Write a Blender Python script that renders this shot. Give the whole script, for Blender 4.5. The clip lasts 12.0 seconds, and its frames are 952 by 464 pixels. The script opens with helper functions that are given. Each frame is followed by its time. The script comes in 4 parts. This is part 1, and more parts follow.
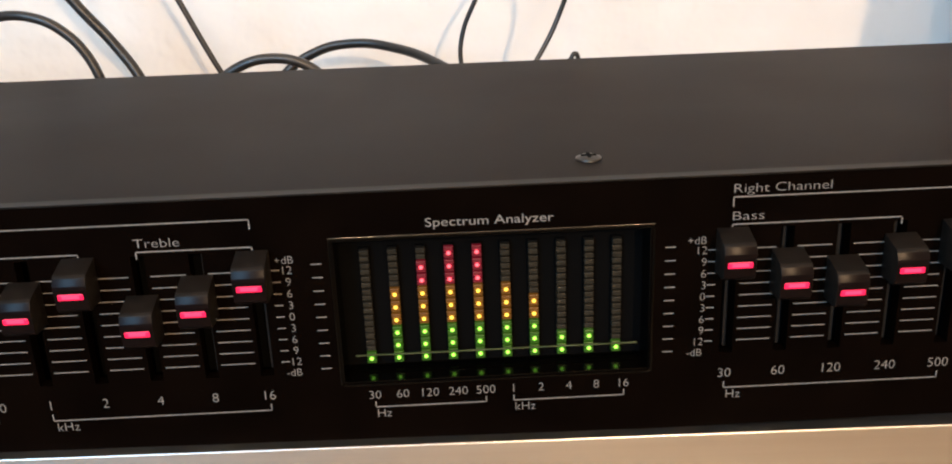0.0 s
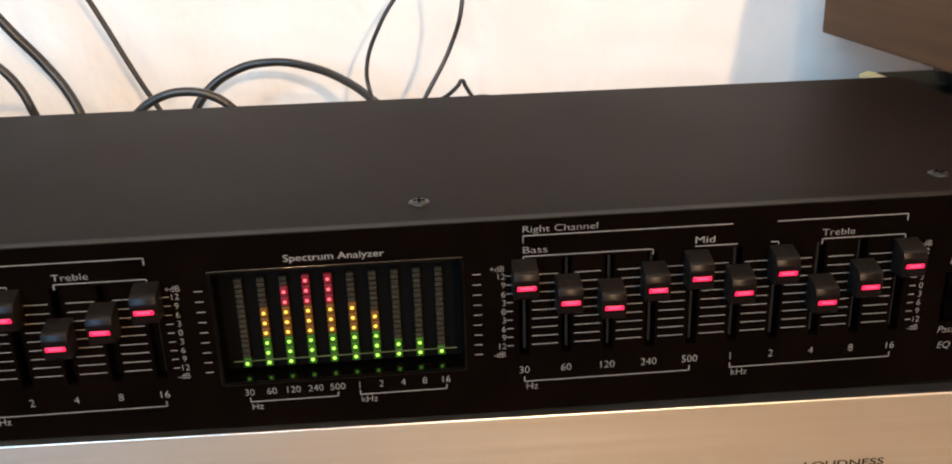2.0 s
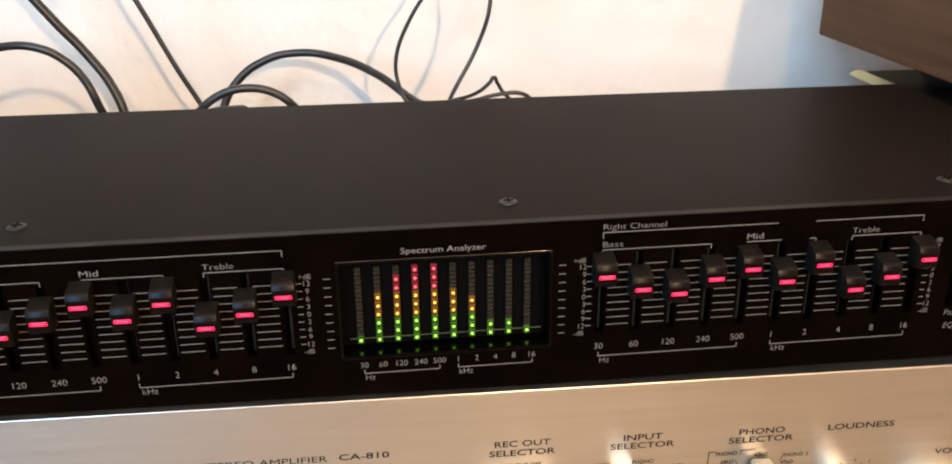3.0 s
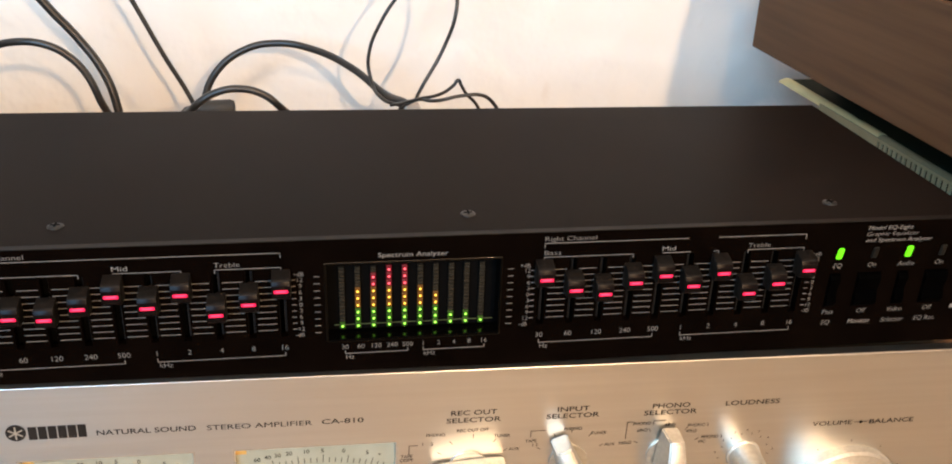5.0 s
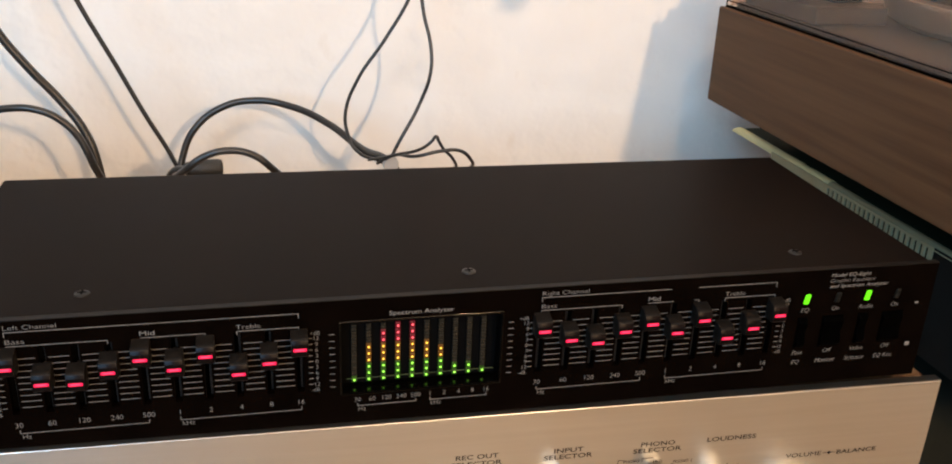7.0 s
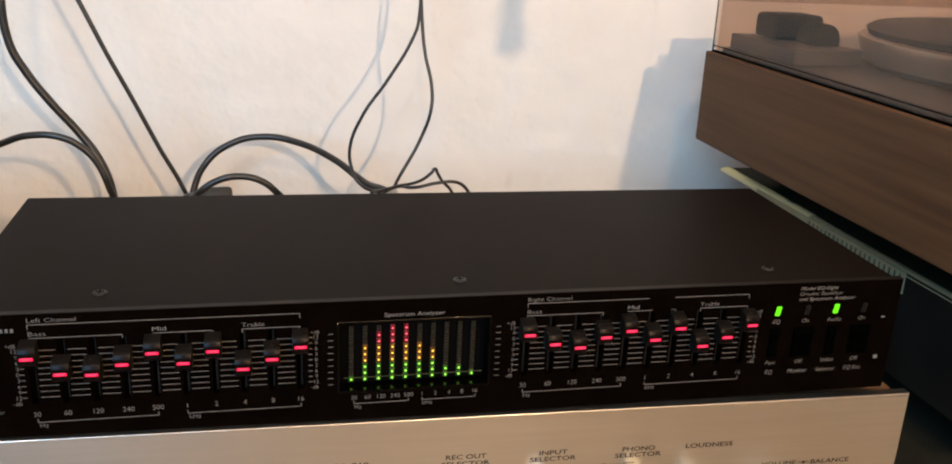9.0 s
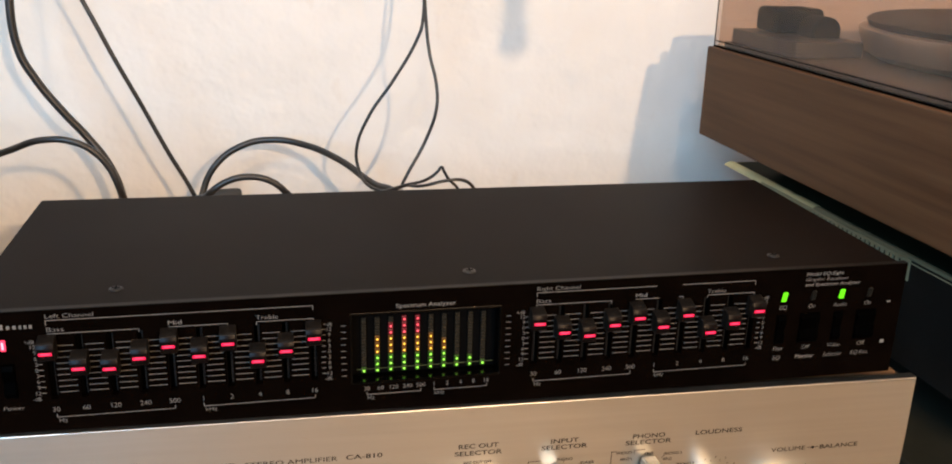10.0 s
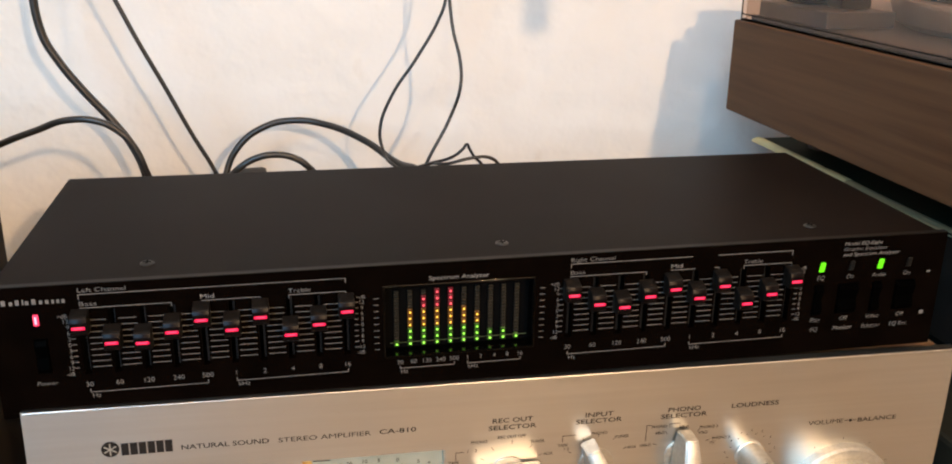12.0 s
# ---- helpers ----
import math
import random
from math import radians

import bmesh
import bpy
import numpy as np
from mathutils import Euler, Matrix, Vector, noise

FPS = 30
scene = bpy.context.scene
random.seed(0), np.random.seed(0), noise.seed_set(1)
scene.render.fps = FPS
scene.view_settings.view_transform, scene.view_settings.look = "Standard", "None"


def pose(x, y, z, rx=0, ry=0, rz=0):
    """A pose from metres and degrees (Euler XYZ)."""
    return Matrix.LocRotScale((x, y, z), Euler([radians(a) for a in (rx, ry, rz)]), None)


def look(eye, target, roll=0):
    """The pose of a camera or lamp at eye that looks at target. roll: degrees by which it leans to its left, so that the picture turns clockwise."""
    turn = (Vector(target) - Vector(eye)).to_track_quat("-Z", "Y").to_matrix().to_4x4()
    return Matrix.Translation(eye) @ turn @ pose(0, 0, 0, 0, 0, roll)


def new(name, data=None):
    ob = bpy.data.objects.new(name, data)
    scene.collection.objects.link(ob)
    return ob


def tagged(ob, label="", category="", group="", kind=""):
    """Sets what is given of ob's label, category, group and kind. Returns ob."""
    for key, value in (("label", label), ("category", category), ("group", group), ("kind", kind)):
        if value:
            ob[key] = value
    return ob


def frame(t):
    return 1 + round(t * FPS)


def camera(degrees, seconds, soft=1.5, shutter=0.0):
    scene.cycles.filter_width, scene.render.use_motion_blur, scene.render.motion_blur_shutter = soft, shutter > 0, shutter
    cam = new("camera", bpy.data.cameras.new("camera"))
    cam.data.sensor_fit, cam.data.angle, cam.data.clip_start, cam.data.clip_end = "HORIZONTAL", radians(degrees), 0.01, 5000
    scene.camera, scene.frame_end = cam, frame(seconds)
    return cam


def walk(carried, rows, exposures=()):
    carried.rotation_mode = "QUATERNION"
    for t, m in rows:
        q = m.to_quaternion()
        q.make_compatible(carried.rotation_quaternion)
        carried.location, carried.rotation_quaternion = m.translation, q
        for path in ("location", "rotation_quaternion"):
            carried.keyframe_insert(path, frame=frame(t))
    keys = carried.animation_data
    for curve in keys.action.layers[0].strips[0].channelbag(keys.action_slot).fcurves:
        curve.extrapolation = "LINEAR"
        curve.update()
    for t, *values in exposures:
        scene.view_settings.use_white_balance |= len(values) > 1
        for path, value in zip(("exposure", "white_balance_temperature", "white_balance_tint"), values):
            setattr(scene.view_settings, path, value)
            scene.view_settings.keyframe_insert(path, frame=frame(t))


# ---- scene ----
cam = camera(53.6, 12.0, soft=1.85, shutter=0.2)
METRES, EYE, TILT, LEAN, TURN = 0.3272, 0.293, 0.0, 0.0, -1.2
ROWS = [
    (0.0, -0.0016, -0.0043, -0.0092, -0.72, -19.70, 1.88),
    (0.5, 0.0203, -0.0249, 0.0185, -0.89, -20.81, 2.38),
    (1.0, 0.0583, -0.0523, 0.0555, -1.08, -20.67, 3.13),
    (1.5, 0.1259, -0.0931, 0.0526, -2.78, -20.77, 2.51),
    (2.0, 0.0829, -0.1542, 0.083, -3.7, -20.82, 1.4),
    (2.5, 0.0055, -0.2046, 0.112, -4.72, -21.5, 0.62),
    (3.0, -0.0422, -0.2559, 0.1518, -5.77, -22.53, 0.19),
    (5.0, -0.0647, -0.4063, 0.2793, -7.44, -25.13, -2.24),
    (5.5, -0.0798, -0.4441, 0.2998, -7.89, -24.47, -2.44),
    (6.0, -0.0988, -0.4465, 0.3137, -8.95, -23.56, -2.18),
    (6.5, -0.1282, -0.4466, 0.336, -10.83, -23.21, -1.94),
    (8.5, -0.1597, -0.561, 0.3396, -10.71, -20.51, -3.09),
    (9.0, -0.1463, -0.5701, 0.3116, -10.56, -19.27, -2.88),
    (9.5, -0.1416, -0.5805, 0.3066, -10.72, -18.74, -2.29),
    (10.0, -0.1554, -0.5929, 0.2968, -10.62, -18.83, -1.82),
    (10.5, -0.1619, -0.6018, 0.2953, -10.49, -18.98, -1.56),
    (11.0, -0.1639, -0.6104, 0.2941, -10.38, -18.93, -1.47),
    (11.5, -0.1627, -0.604, 0.2868, -10.28, -19.07, -1.24),
    (12.0, -0.1763, -0.581, 0.2692, -9.92, -19.55, -1.0),
]
walk(cam, [(t, pose(-0.02945, -0.1796, EYE, TILT, LEAN, TURN) @ pose(METRES * x, METRES * y, METRES * z, 90 + pitch, roll, yaw)) for t, x, y, z, yaw, pitch, roll in ROWS],
     exposures=[(0.0, 0.12), (0.5, 0.16), (1.5, 0.2), (5.0, 0.2), (5.5, 0.08), (6.2, -0.09), (8.5, -0.06), (9.0, -0.24), (9.5, -0.13), (12.0, -0.12)])


# ---- light ----
world = bpy.data.worlds.new("world")
scene.world = world
world.use_nodes = True
sky = world.node_tree.nodes.new("ShaderNodeTexSky")
sky.sky_type, sky.sun_disc = "NISHITA", False
sky.sun_elevation, sky.sun_rotation = radians(25), radians(200)
world.node_tree.nodes["Background"].inputs[1].default_value = 0.1
world.node_tree.links.new(sky.outputs[0], world.node_tree.nodes["Background"].inputs[0])


def bulb(name, place, watts, colour, radius):
    data = bpy.data.lights.new(name, "POINT")
    data.energy, data.color, data.shadow_soft_size = watts, colour, radius
    ob = new(name, data)
    ob.location = place
    return ob


bulb("lamp_bulb", (0.30, -1.4, 0.80), 67, (1.0, 0.66, 0.38), 0.019)
bulb("second_lamp_bulb", (-0.25, -1.4, 1.36), 30, (1.0, 0.66, 0.38), 0.035)
day = bpy.data.lights.new("window_daylight", "AREA")
day.shape, day.size, day.size_y, day.energy, day.color = "RECTANGLE", 0.9, 1.0, 58, (0.27, 0.63, 1.0)
dayob = new("window_daylight", day)
dayob.matrix_world = look((-1.1, -2.19, 1.12), (-1.1, 0, 1.12))


# ---- materials ----
def material(name, colour, rough=0.5, metal=0.0, second=None, scale=30.0, stretch=(1, 1, 1), rough_var=0.08,
             bump=0.0, bump_scale=400.0, bump_stretch=(1, 1, 1), coat=0.0, spec=0.5, low=0.35, high=0.65, detail=4.0):
    m = bpy.data.materials.new(name)
    m.use_nodes = True
    n, l = m.node_tree.nodes, m.node_tree.links
    p = n["Principled BSDF"]
    p.inputs["Base Color"].default_value = (*colour, 1)
    p.inputs["Roughness"].default_value = rough
    p.inputs["Metallic"].default_value = metal
    p.inputs["Coat Weight"].default_value = coat
    p.inputs["Specular IOR Level"].default_value = spec
    p.inputs["Coat Roughness"].default_value = 0.12
    tc = n.new("ShaderNodeTexCoord")

    def field(sc, st, det):
        mp = n.new("ShaderNodeMapping")
        mp.inputs["Scale"].default_value = st
        l.new(tc.outputs["Object"], mp.inputs["Vector"])
        t = n.new("ShaderNodeTexNoise")
        t.inputs["Scale"].default_value, t.inputs["Detail"].default_value = sc, det
        l.new(mp.outputs[0], t.inputs["Vector"])
        return t.outputs["Fac"]

    f = field(scale, stretch, detail)
    if second:
        r = n.new("ShaderNodeValToRGB")
        r.color_ramp.elements[0].position, r.color_ramp.elements[1].position = low, high
        r.color_ramp.elements[0].color, r.color_ramp.elements[1].color = (*colour, 1), (*second, 1)
        l.new(f, r.inputs[0])
        l.new(r.outputs[0], p.inputs["Base Color"])
    if rough_var:
        mr = n.new("ShaderNodeMapRange")
        mr.inputs["To Min"].default_value, mr.inputs["To Max"].default_value = rough - rough_var, rough + rough_var
        l.new(f, mr.inputs["Value"])
        l.new(mr.outputs[0], p.inputs["Roughness"])
    if bump:
        b = n.new("ShaderNodeBump")
        b.inputs["Strength"].default_value, b.inputs["Distance"].default_value = bump, 1.0 / bump_scale / 4
        l.new(field(bump_scale, bump_stretch, 3.0), b.inputs["Height"])
        l.new(b.outputs[0], p.inputs["Normal"])
    return m


def glow(name, colour, strength):
    m = material(name, tuple(0.01 + 0.05 * c for c in colour), 0.3, spec=0.2, rough_var=0)
    p = m.node_tree.nodes["Principled BSDF"]
    p.inputs["Emission Color"].default_value = (*colour, 1)
    p.inputs["Emission Strength"].default_value = strength
    return m


def clear(name, tint):
    m = bpy.data.materials.new(name)
    m.use_nodes = True
    n, l = m.node_tree.nodes, m.node_tree.links
    t, g, x = (n.new("ShaderNode" + k) for k in ("BsdfTransparent", "BsdfGlossy", "MixShader"))
    t.inputs[0].default_value = (*tint, 1)
    g.inputs["Roughness"].default_value = 0.06
    x.inputs[0].default_value = 0.055
    l.new(t.outputs[0], x.inputs[1])
    l.new(g.outputs[0], x.inputs[2])
    l.new(x.outputs[0], n["Material Output"].inputs["Surface"])
    return m


COVER = material("dark_painted_steel", (0.0062, 0.0042, 0.0034), 0.42, spec=0.022, second=(0.0088, 0.0062, 0.0051), scale=13, bump=0.25, bump_scale=2600)
PANEL = material("black_anodised_panel", (0.0014, 0.0007, 0.0004), 0.55, spec=0.008, second=(0.0023, 0.0012, 0.0007), scale=60, bump=0.12, bump_scale=3000)
PLASTIC = material("black_plastic", (0.0070, 0.0056, 0.0046), 0.48, spec=0.12, second=(0.0100, 0.0080, 0.0066), scale=400, bump=0.1, bump_scale=3000)
GLOSSBLACK = material("gloss_black_plastic", (0.0003, 0.0003, 0.0003), 0.4, spec=0.006, rough_var=0.05, scale=200)
# darker tone for slider faces turned from the light
FRONTSHADE = material("shaded_slider_front", (0.004, 0.002, 0.002), 0.3, spec=0.08, rough_var=0.05, scale=200)
BEZEL = material("polished_black_bezel", (0.0012, 0.0010, 0.0008), 0.13, spec=0.14, rough_var=0.03, scale=200)
# near-black colour that stands for the shade in slots and recesses
SHADEBLACK = material("shade_black", (0.001, 0.001, 0.001), 0.8, spec=0.05)
RAIL = material("dull_steel_rail", (0.006, 0.0055, 0.005), 0.55, 0.3, scale=300)
PRINT = material("white_screen_print", (0.128, 0.122, 0.115), 0.5, second=(0.172, 0.164, 0.155), scale=900)
SCREW = material("zinc_screw", (0.045, 0.043, 0.04), 0.42, 0.7, scale=900)
# darker copy of the screw metal for the two dimly lit screws
DIMSCREW = material("dim_zinc_screw", (0.02, 0.019, 0.017), 0.5, 0.5, scale=900)
LEDGREY = material("grey_diffuser_plastic", (0.013, 0.011, 0.0075), 0.4, spec=0.06, second=(0.027, 0.0235, 0.0165), scale=700)
# lighter black: the panel edge's highlight put into the colour
EDGELIGHT = material("highlit_black_edge", (0.004, 0.0034, 0.0029), 0.45, spec=0.1, second=(0.012, 0.010, 0.0085), scale=120, rough_var=0.05)
CHROMELIP = material("dark_polished_lip", (0.06, 0.058, 0.055), 0.085, 1.0, rough_var=0.03, scale=60)
# pale green that paints the LED light caught in the edge
LEDSHEEN = material("green_led_sheen", (0.045, 0.058, 0.024), 0.35, spec=0.3, second=(0.085, 0.10, 0.05), scale=300)
UNLIT = material("dull_unlit_lens", (0.006, 0.0062, 0.0055), 0.35, spec=0.12, rough_var=0.05, scale=300)
ALU = material("brushed_aluminium", (0.60, 0.60, 0.58), 0.31, 1.0, second=(0.64, 0.64, 0.62), scale=60, stretch=(0.15, 1, 6), rough_var=0.05,
               bump=0.22, bump_scale=1500, bump_stretch=(0.02, 1, 1), low=0.3, high=0.7)
p = ALU.node_tree.nodes["Principled BSDF"]
grain = ALU.node_tree.nodes.new("ShaderNodeCombineXYZ")
grain.inputs["Z"].default_value = 1.0
ALU.node_tree.links.new(grain.outputs[0], p.inputs["Tangent"])
p.inputs["Anisotropic"].default_value = 0.6
KNOB = material("satin_aluminium", (0.58, 0.55, 0.48), 0.5, 1.0, second=(0.66, 0.63, 0.56), scale=500, rough_var=0.05, bump=0.08, bump_scale=2500)
EDGE = material("polished_aluminium_edge", (0.86, 0.84, 0.80), 0.34, 1.0, rough_var=0.05, scale=300)
INK = material("black_screen_print", (0.012, 0.010, 0.009), 0.6, spec=0.1, second=(0.02, 0.017, 0.015), scale=900)
METERGLASS = material("meter_face_paper", (0.26, 0.27, 0.21), 0.5, second=(0.31, 0.315, 0.25), scale=90)
AMBERINK = material("amber_print", (0.5, 0.30, 0.08), 0.5, rough_var=0)
WALNUT = material("walnut_veneer", (0.080, 0.038, 0.0180), 0.5, spec=0.1, second=(0.124, 0.063, 0.031), scale=170, stretch=(1, 0.035, 1), bump=0.15, bump_scale=500,
                  bump_stretch=(1, 0.05, 1), low=0.32, high=0.7, detail=8)
CASEWOOD = material("oak_veneer", (0.17, 0.09, 0.04), 0.5, second=(0.24, 0.135, 0.065), scale=60, stretch=(0.08, 1, 1), bump=0.12, bump_scale=500, bump_stretch=(0.05, 1, 1), detail=8)
SHELFWOOD = material("dark_shelf_wood", (0.06, 0.036, 0.022), 0.5, second=(0.10, 0.06, 0.035), scale=30, stretch=(0.08, 1, 1), bump=0.1, bump_scale=300, detail=8)
GREYBROWN = material("dark_brown_laminate", (0.020, 0.016, 0.012), 0.6, spec=0.1, second=(0.032, 0.025, 0.019), scale=40, stretch=(1, 1, 0.1), bump=0.1)
# one deck enamel in three tones: shaded side, lit rear edge, shaded vents
SHADEDSIDE = material("shaded_side_enamel", (0.011, 0.0095, 0.008), 0.55, spec=0.08, second=(0.015, 0.013, 0.011), scale=40, bump=0.15, bump_scale=1800)
LITBEIGE = material("lit_beige_enamel", (0.60, 0.54, 0.28), 0.5, spec=0.2, second=(0.68, 0.62, 0.34), scale=40, bump=0.15, bump_scale=1800)
SHADEDBEIGE = material("shaded_beige_enamel", (0.27, 0.245, 0.145), 0.5, spec=0.15, second=(0.32, 0.29, 0.175), scale=40, bump=0.15, bump_scale=1800)
OLIVE = material("olive_box_card", (0.016, 0.016, 0.011), 0.6, spec=0.15, second=(0.024, 0.023, 0.016), scale=40, bump=0.1)
# green enamel taken down to near-black for the shade under the player
GAPGREEN = material("gap_shaded_green_enamel", (0.008, 0.014, 0.008), 0.6, spec=0.1, second=(0.012, 0.02, 0.011), scale=40)
RUBBER = material("black_rubber", (0.012, 0.012, 0.011), 0.62, second=(0.02, 0.019, 0.018), scale=120, bump=0.05, bump_scale=700)
CABLE = material("black_cable_sheath", (0.014, 0.013, 0.012), 0.38, second=(0.024, 0.022, 0.02), scale=150, bump=0.12, bump_scale=900)
TIE = material("clear_cable_tie", (0.45, 0.44, 0.42), 0.35, rough_var=0.1, scale=300)
DECK = material("grey_deck_plate", (0.042, 0.040, 0.038), 0.45, 0.2, second=(0.055, 0.052, 0.050), scale=50, bump=0.1, bump_scale=1500)
PLATTER = material("cast_aluminium", (0.55, 0.54, 0.52), 0.36, 0.9, scale=100)
TINTED = clear("smoked_acrylic", (0.86, 0.775, 0.715))
FLOORMAT = material("worn_wood_floor", (0.32, 0.245, 0.17), 0.5, second=(0.39, 0.30, 0.215), scale=8, bump=0.1)
CEIL = material("ceiling_paint", (0.70, 0.68, 0.64), 0.8, second=(0.75, 0.73, 0.69), scale=3, bump=0.1, bump_scale=60)
REDLED = glow("red_led", (1.0, 0.006, 0.07), 1.7)
REDHOT = glow("red_led_core", (1.0, 0.04, 0.11), 2.0)
POWERBLOOM = glow("red_led_bloom", (1.0, 0.32, 0.40), 2.6)
GREENLED = glow("green_led", (0.16, 1.0, 0.004), 1.3)
SEG = {"red": (glow("red_segment", (1.0, 0.012, 0.07), 0.09), glow("red_point", (1.0, 0.10, 0.12), 3)),
       "amber": (glow("amber_segment", (1.0, 0.36, 0.006), 0.075), glow("amber_point", (1.0, 0.55, 0.06), 3)),
       "green": (glow("green_segment", (0.22, 0.80, 0.008), 0.055), glow("green_point", (0.35, 1.0, 0.08), 3)),
       "off": (LEDGREY, material("clear_led_tip", (0.04, 0.038, 0.034), 0.15, rough_var=0))}
HALO = {"red": glow("red_core", (1.0, 0.016, 0.08), 0.38), "amber": glow("amber_core", (1.0, 0.42, 0.01), 0.30), "green": glow("green_core", (0.25, 0.9, 0.01), 0.22)}


def wall_paint():
    m = material("old_cream_wall_paint", (0.80, 0.755, 0.69), 0.6, second=(0.84, 0.80, 0.745), scale=9, bump=0.35, bump_scale=28, low=0.3, high=0.7)
    n, l = m.node_tree.nodes, m.node_tree.links
    p = n["Principled BSDF"]
    base = p.inputs["Base Color"].links[0].from_socket
    tc = next(k for k in n if k.bl_idname == "ShaderNodeTexCoord")
    for sc, st, lo, hi, tint, amount in ((6, (1, 1, 0.35), 0.60, 0.74, (0.78, 0.70, 0.56), 0.22), (38, (1, 1, 0.6), 0.66, 0.76, (0.68, 0.58, 0.47), 0.3)):
        mp = n.new("ShaderNodeMapping")
        mp.inputs["Scale"].default_value, mp.inputs["Location"].default_value = st, (3.7, 1.1, 2.3)
        l.new(tc.outputs["Object"], mp.inputs["Vector"])
        t = n.new("ShaderNodeTexNoise")
        t.inputs["Scale"].default_value, t.inputs["Detail"].default_value = sc, 5
        l.new(mp.outputs[0], t.inputs["Vector"])
        mr = n.new("ShaderNodeMapRange")
        mr.inputs["From Min"].default_value, mr.inputs["From Max"].default_value, mr.inputs["To Max"].default_value = lo, hi, amount
        l.new(t.outputs["Fac"], mr.inputs["Value"])
        mx = n.new("ShaderNodeMix")
        mx.data_type = "RGBA"
        l.new(mr.outputs[0], mx.inputs["Factor"])
        l.new(base, mx.inputs["A"])
        mx.inputs["B"].default_value = (*tint, 1)
        base = mx.outputs["Result"]
    l.new(base, p.inputs["Base Color"])
    return m


WALL = wall_paint()
# for unseen walls: dark enough to hold back the lamps' warm bounce
ROOM = material("dull_room_paint", (0.26, 0.25, 0.24), 0.8, second=(0.30, 0.29, 0.28), scale=4, bump=0.1, bump_scale=60)

# ---- building helpers ----
ORG = {}


def thing(name, org, label, category, rot=(0, 0, 0), group="", kind=""):
    ob = new(name)
    ob.empty_display_size = 0.02
    ob.matrix_world = pose(*org, *rot)
    ORG[ob] = Vector(org)
    return tagged(ob, label, category, group, kind)


def place_mesh(name, me, mats, parent=None, label=""):
    me.materials.clear()
    for m in mats if isinstance(mats, (list, tuple)) else [mats]:
        me.materials.append(m)
    ob = new(name, me)
    if parent:
        ORG[ob] = ORG[parent]
        ob.parent = parent
    return tagged(ob, label)


def part(name, bm, mat, parent=None, label="", smooth=False):
    """Links a bmesh, built in the place's coordinates, as one mesh under its thing or part."""
    if parent:
        bmesh.ops.translate(bm, verts=bm.verts, vec=-ORG[parent])
    bmesh.ops.recalc_face_normals(bm, faces=bm.faces)
    me = bpy.data.meshes.new(name)
    bm.to_mesh(me)
    bm.free()
    if smooth:
        me.shade_smooth()
        me.set_sharp_from_angle(angle=radians(35))
    return place_mesh(name, me, mat, parent, label)


def box(x0, x1, y0, y1, z0, z1, bevel=0.0, segments=2, bm=None, slot=0):
    own = bmesh.new()
    bmesh.ops.create_cube(own, size=1)
    for v in own.verts:
        v.co = Vector(((x0 + x1) / 2 + v.co.x * (x1 - x0), (y0 + y1) / 2 + v.co.y * (y1 - y0), (z0 + z1) / 2 + v.co.z * (z1 - z0)))
    if bevel:
        bmesh.ops.bevel(own, geom=own.edges[:], offset=bevel, segments=segments, affect="EDGES", profile=0.5)
    return merge(own, bm, slot)


def merge(own, bm, slot=0):
    for f in own.faces:
        f.material_index = slot
    if bm is None:
        return own
    me = bpy.data.meshes.new("temp")
    own.to_mesh(me)
    own.free()
    bm.from_mesh(me)
    bpy.data.meshes.remove(me)
    return bm


def lathe(rings, steps=40, axis="y", centre=(0, 0, 0), bm=None, slot=0):
    """A turned shape: rings of (distance along the axis, radius)."""
    own = bmesh.new()
    loops = []
    for d, r in rings:
        loop = []
        for i in range(steps):
            a = 2 * math.pi * i / steps
            c, s = r * math.cos(a), r * math.sin(a)
            co = (c, d, s) if axis == "y" else (c, s, d)
            loop.append(own.verts.new(Vector(centre) + Vector(co)))
        loops.append(loop)
    for a, b in zip(loops, loops[1:]):
        for i in range(steps):
            own.faces.new((a[i], a[(i + 1) % steps], b[(i + 1) % steps], b[i]))
    own.faces.new(loops[0])
    own.faces.new(loops[-1][::-1])
    return merge(own, bm, slot)


def prism(outline, x0, x1, bevel=0.0, bm=None):
    """A (y, z) outline drawn out along x."""
    own = bmesh.new()
    a = [own.verts.new((x0, y, z)) for y, z in outline]
    b = [own.verts.new((x1, y, z)) for y, z in outline]
    own.faces.new(a)
    own.faces.new(b[::-1])
    for i in range(len(a)):
        j = (i + 1) % len(a)
        own.faces.new((a[i], b[i], b[j], a[j]))
    bmesh.ops.recalc_face_normals(own, faces=own.faces)
    if bevel:
        bmesh.ops.bevel(own, geom=own.edges[:], offset=bevel, segments=2, affect="EDGES", profile=0.5)
    return merge(own, bm)


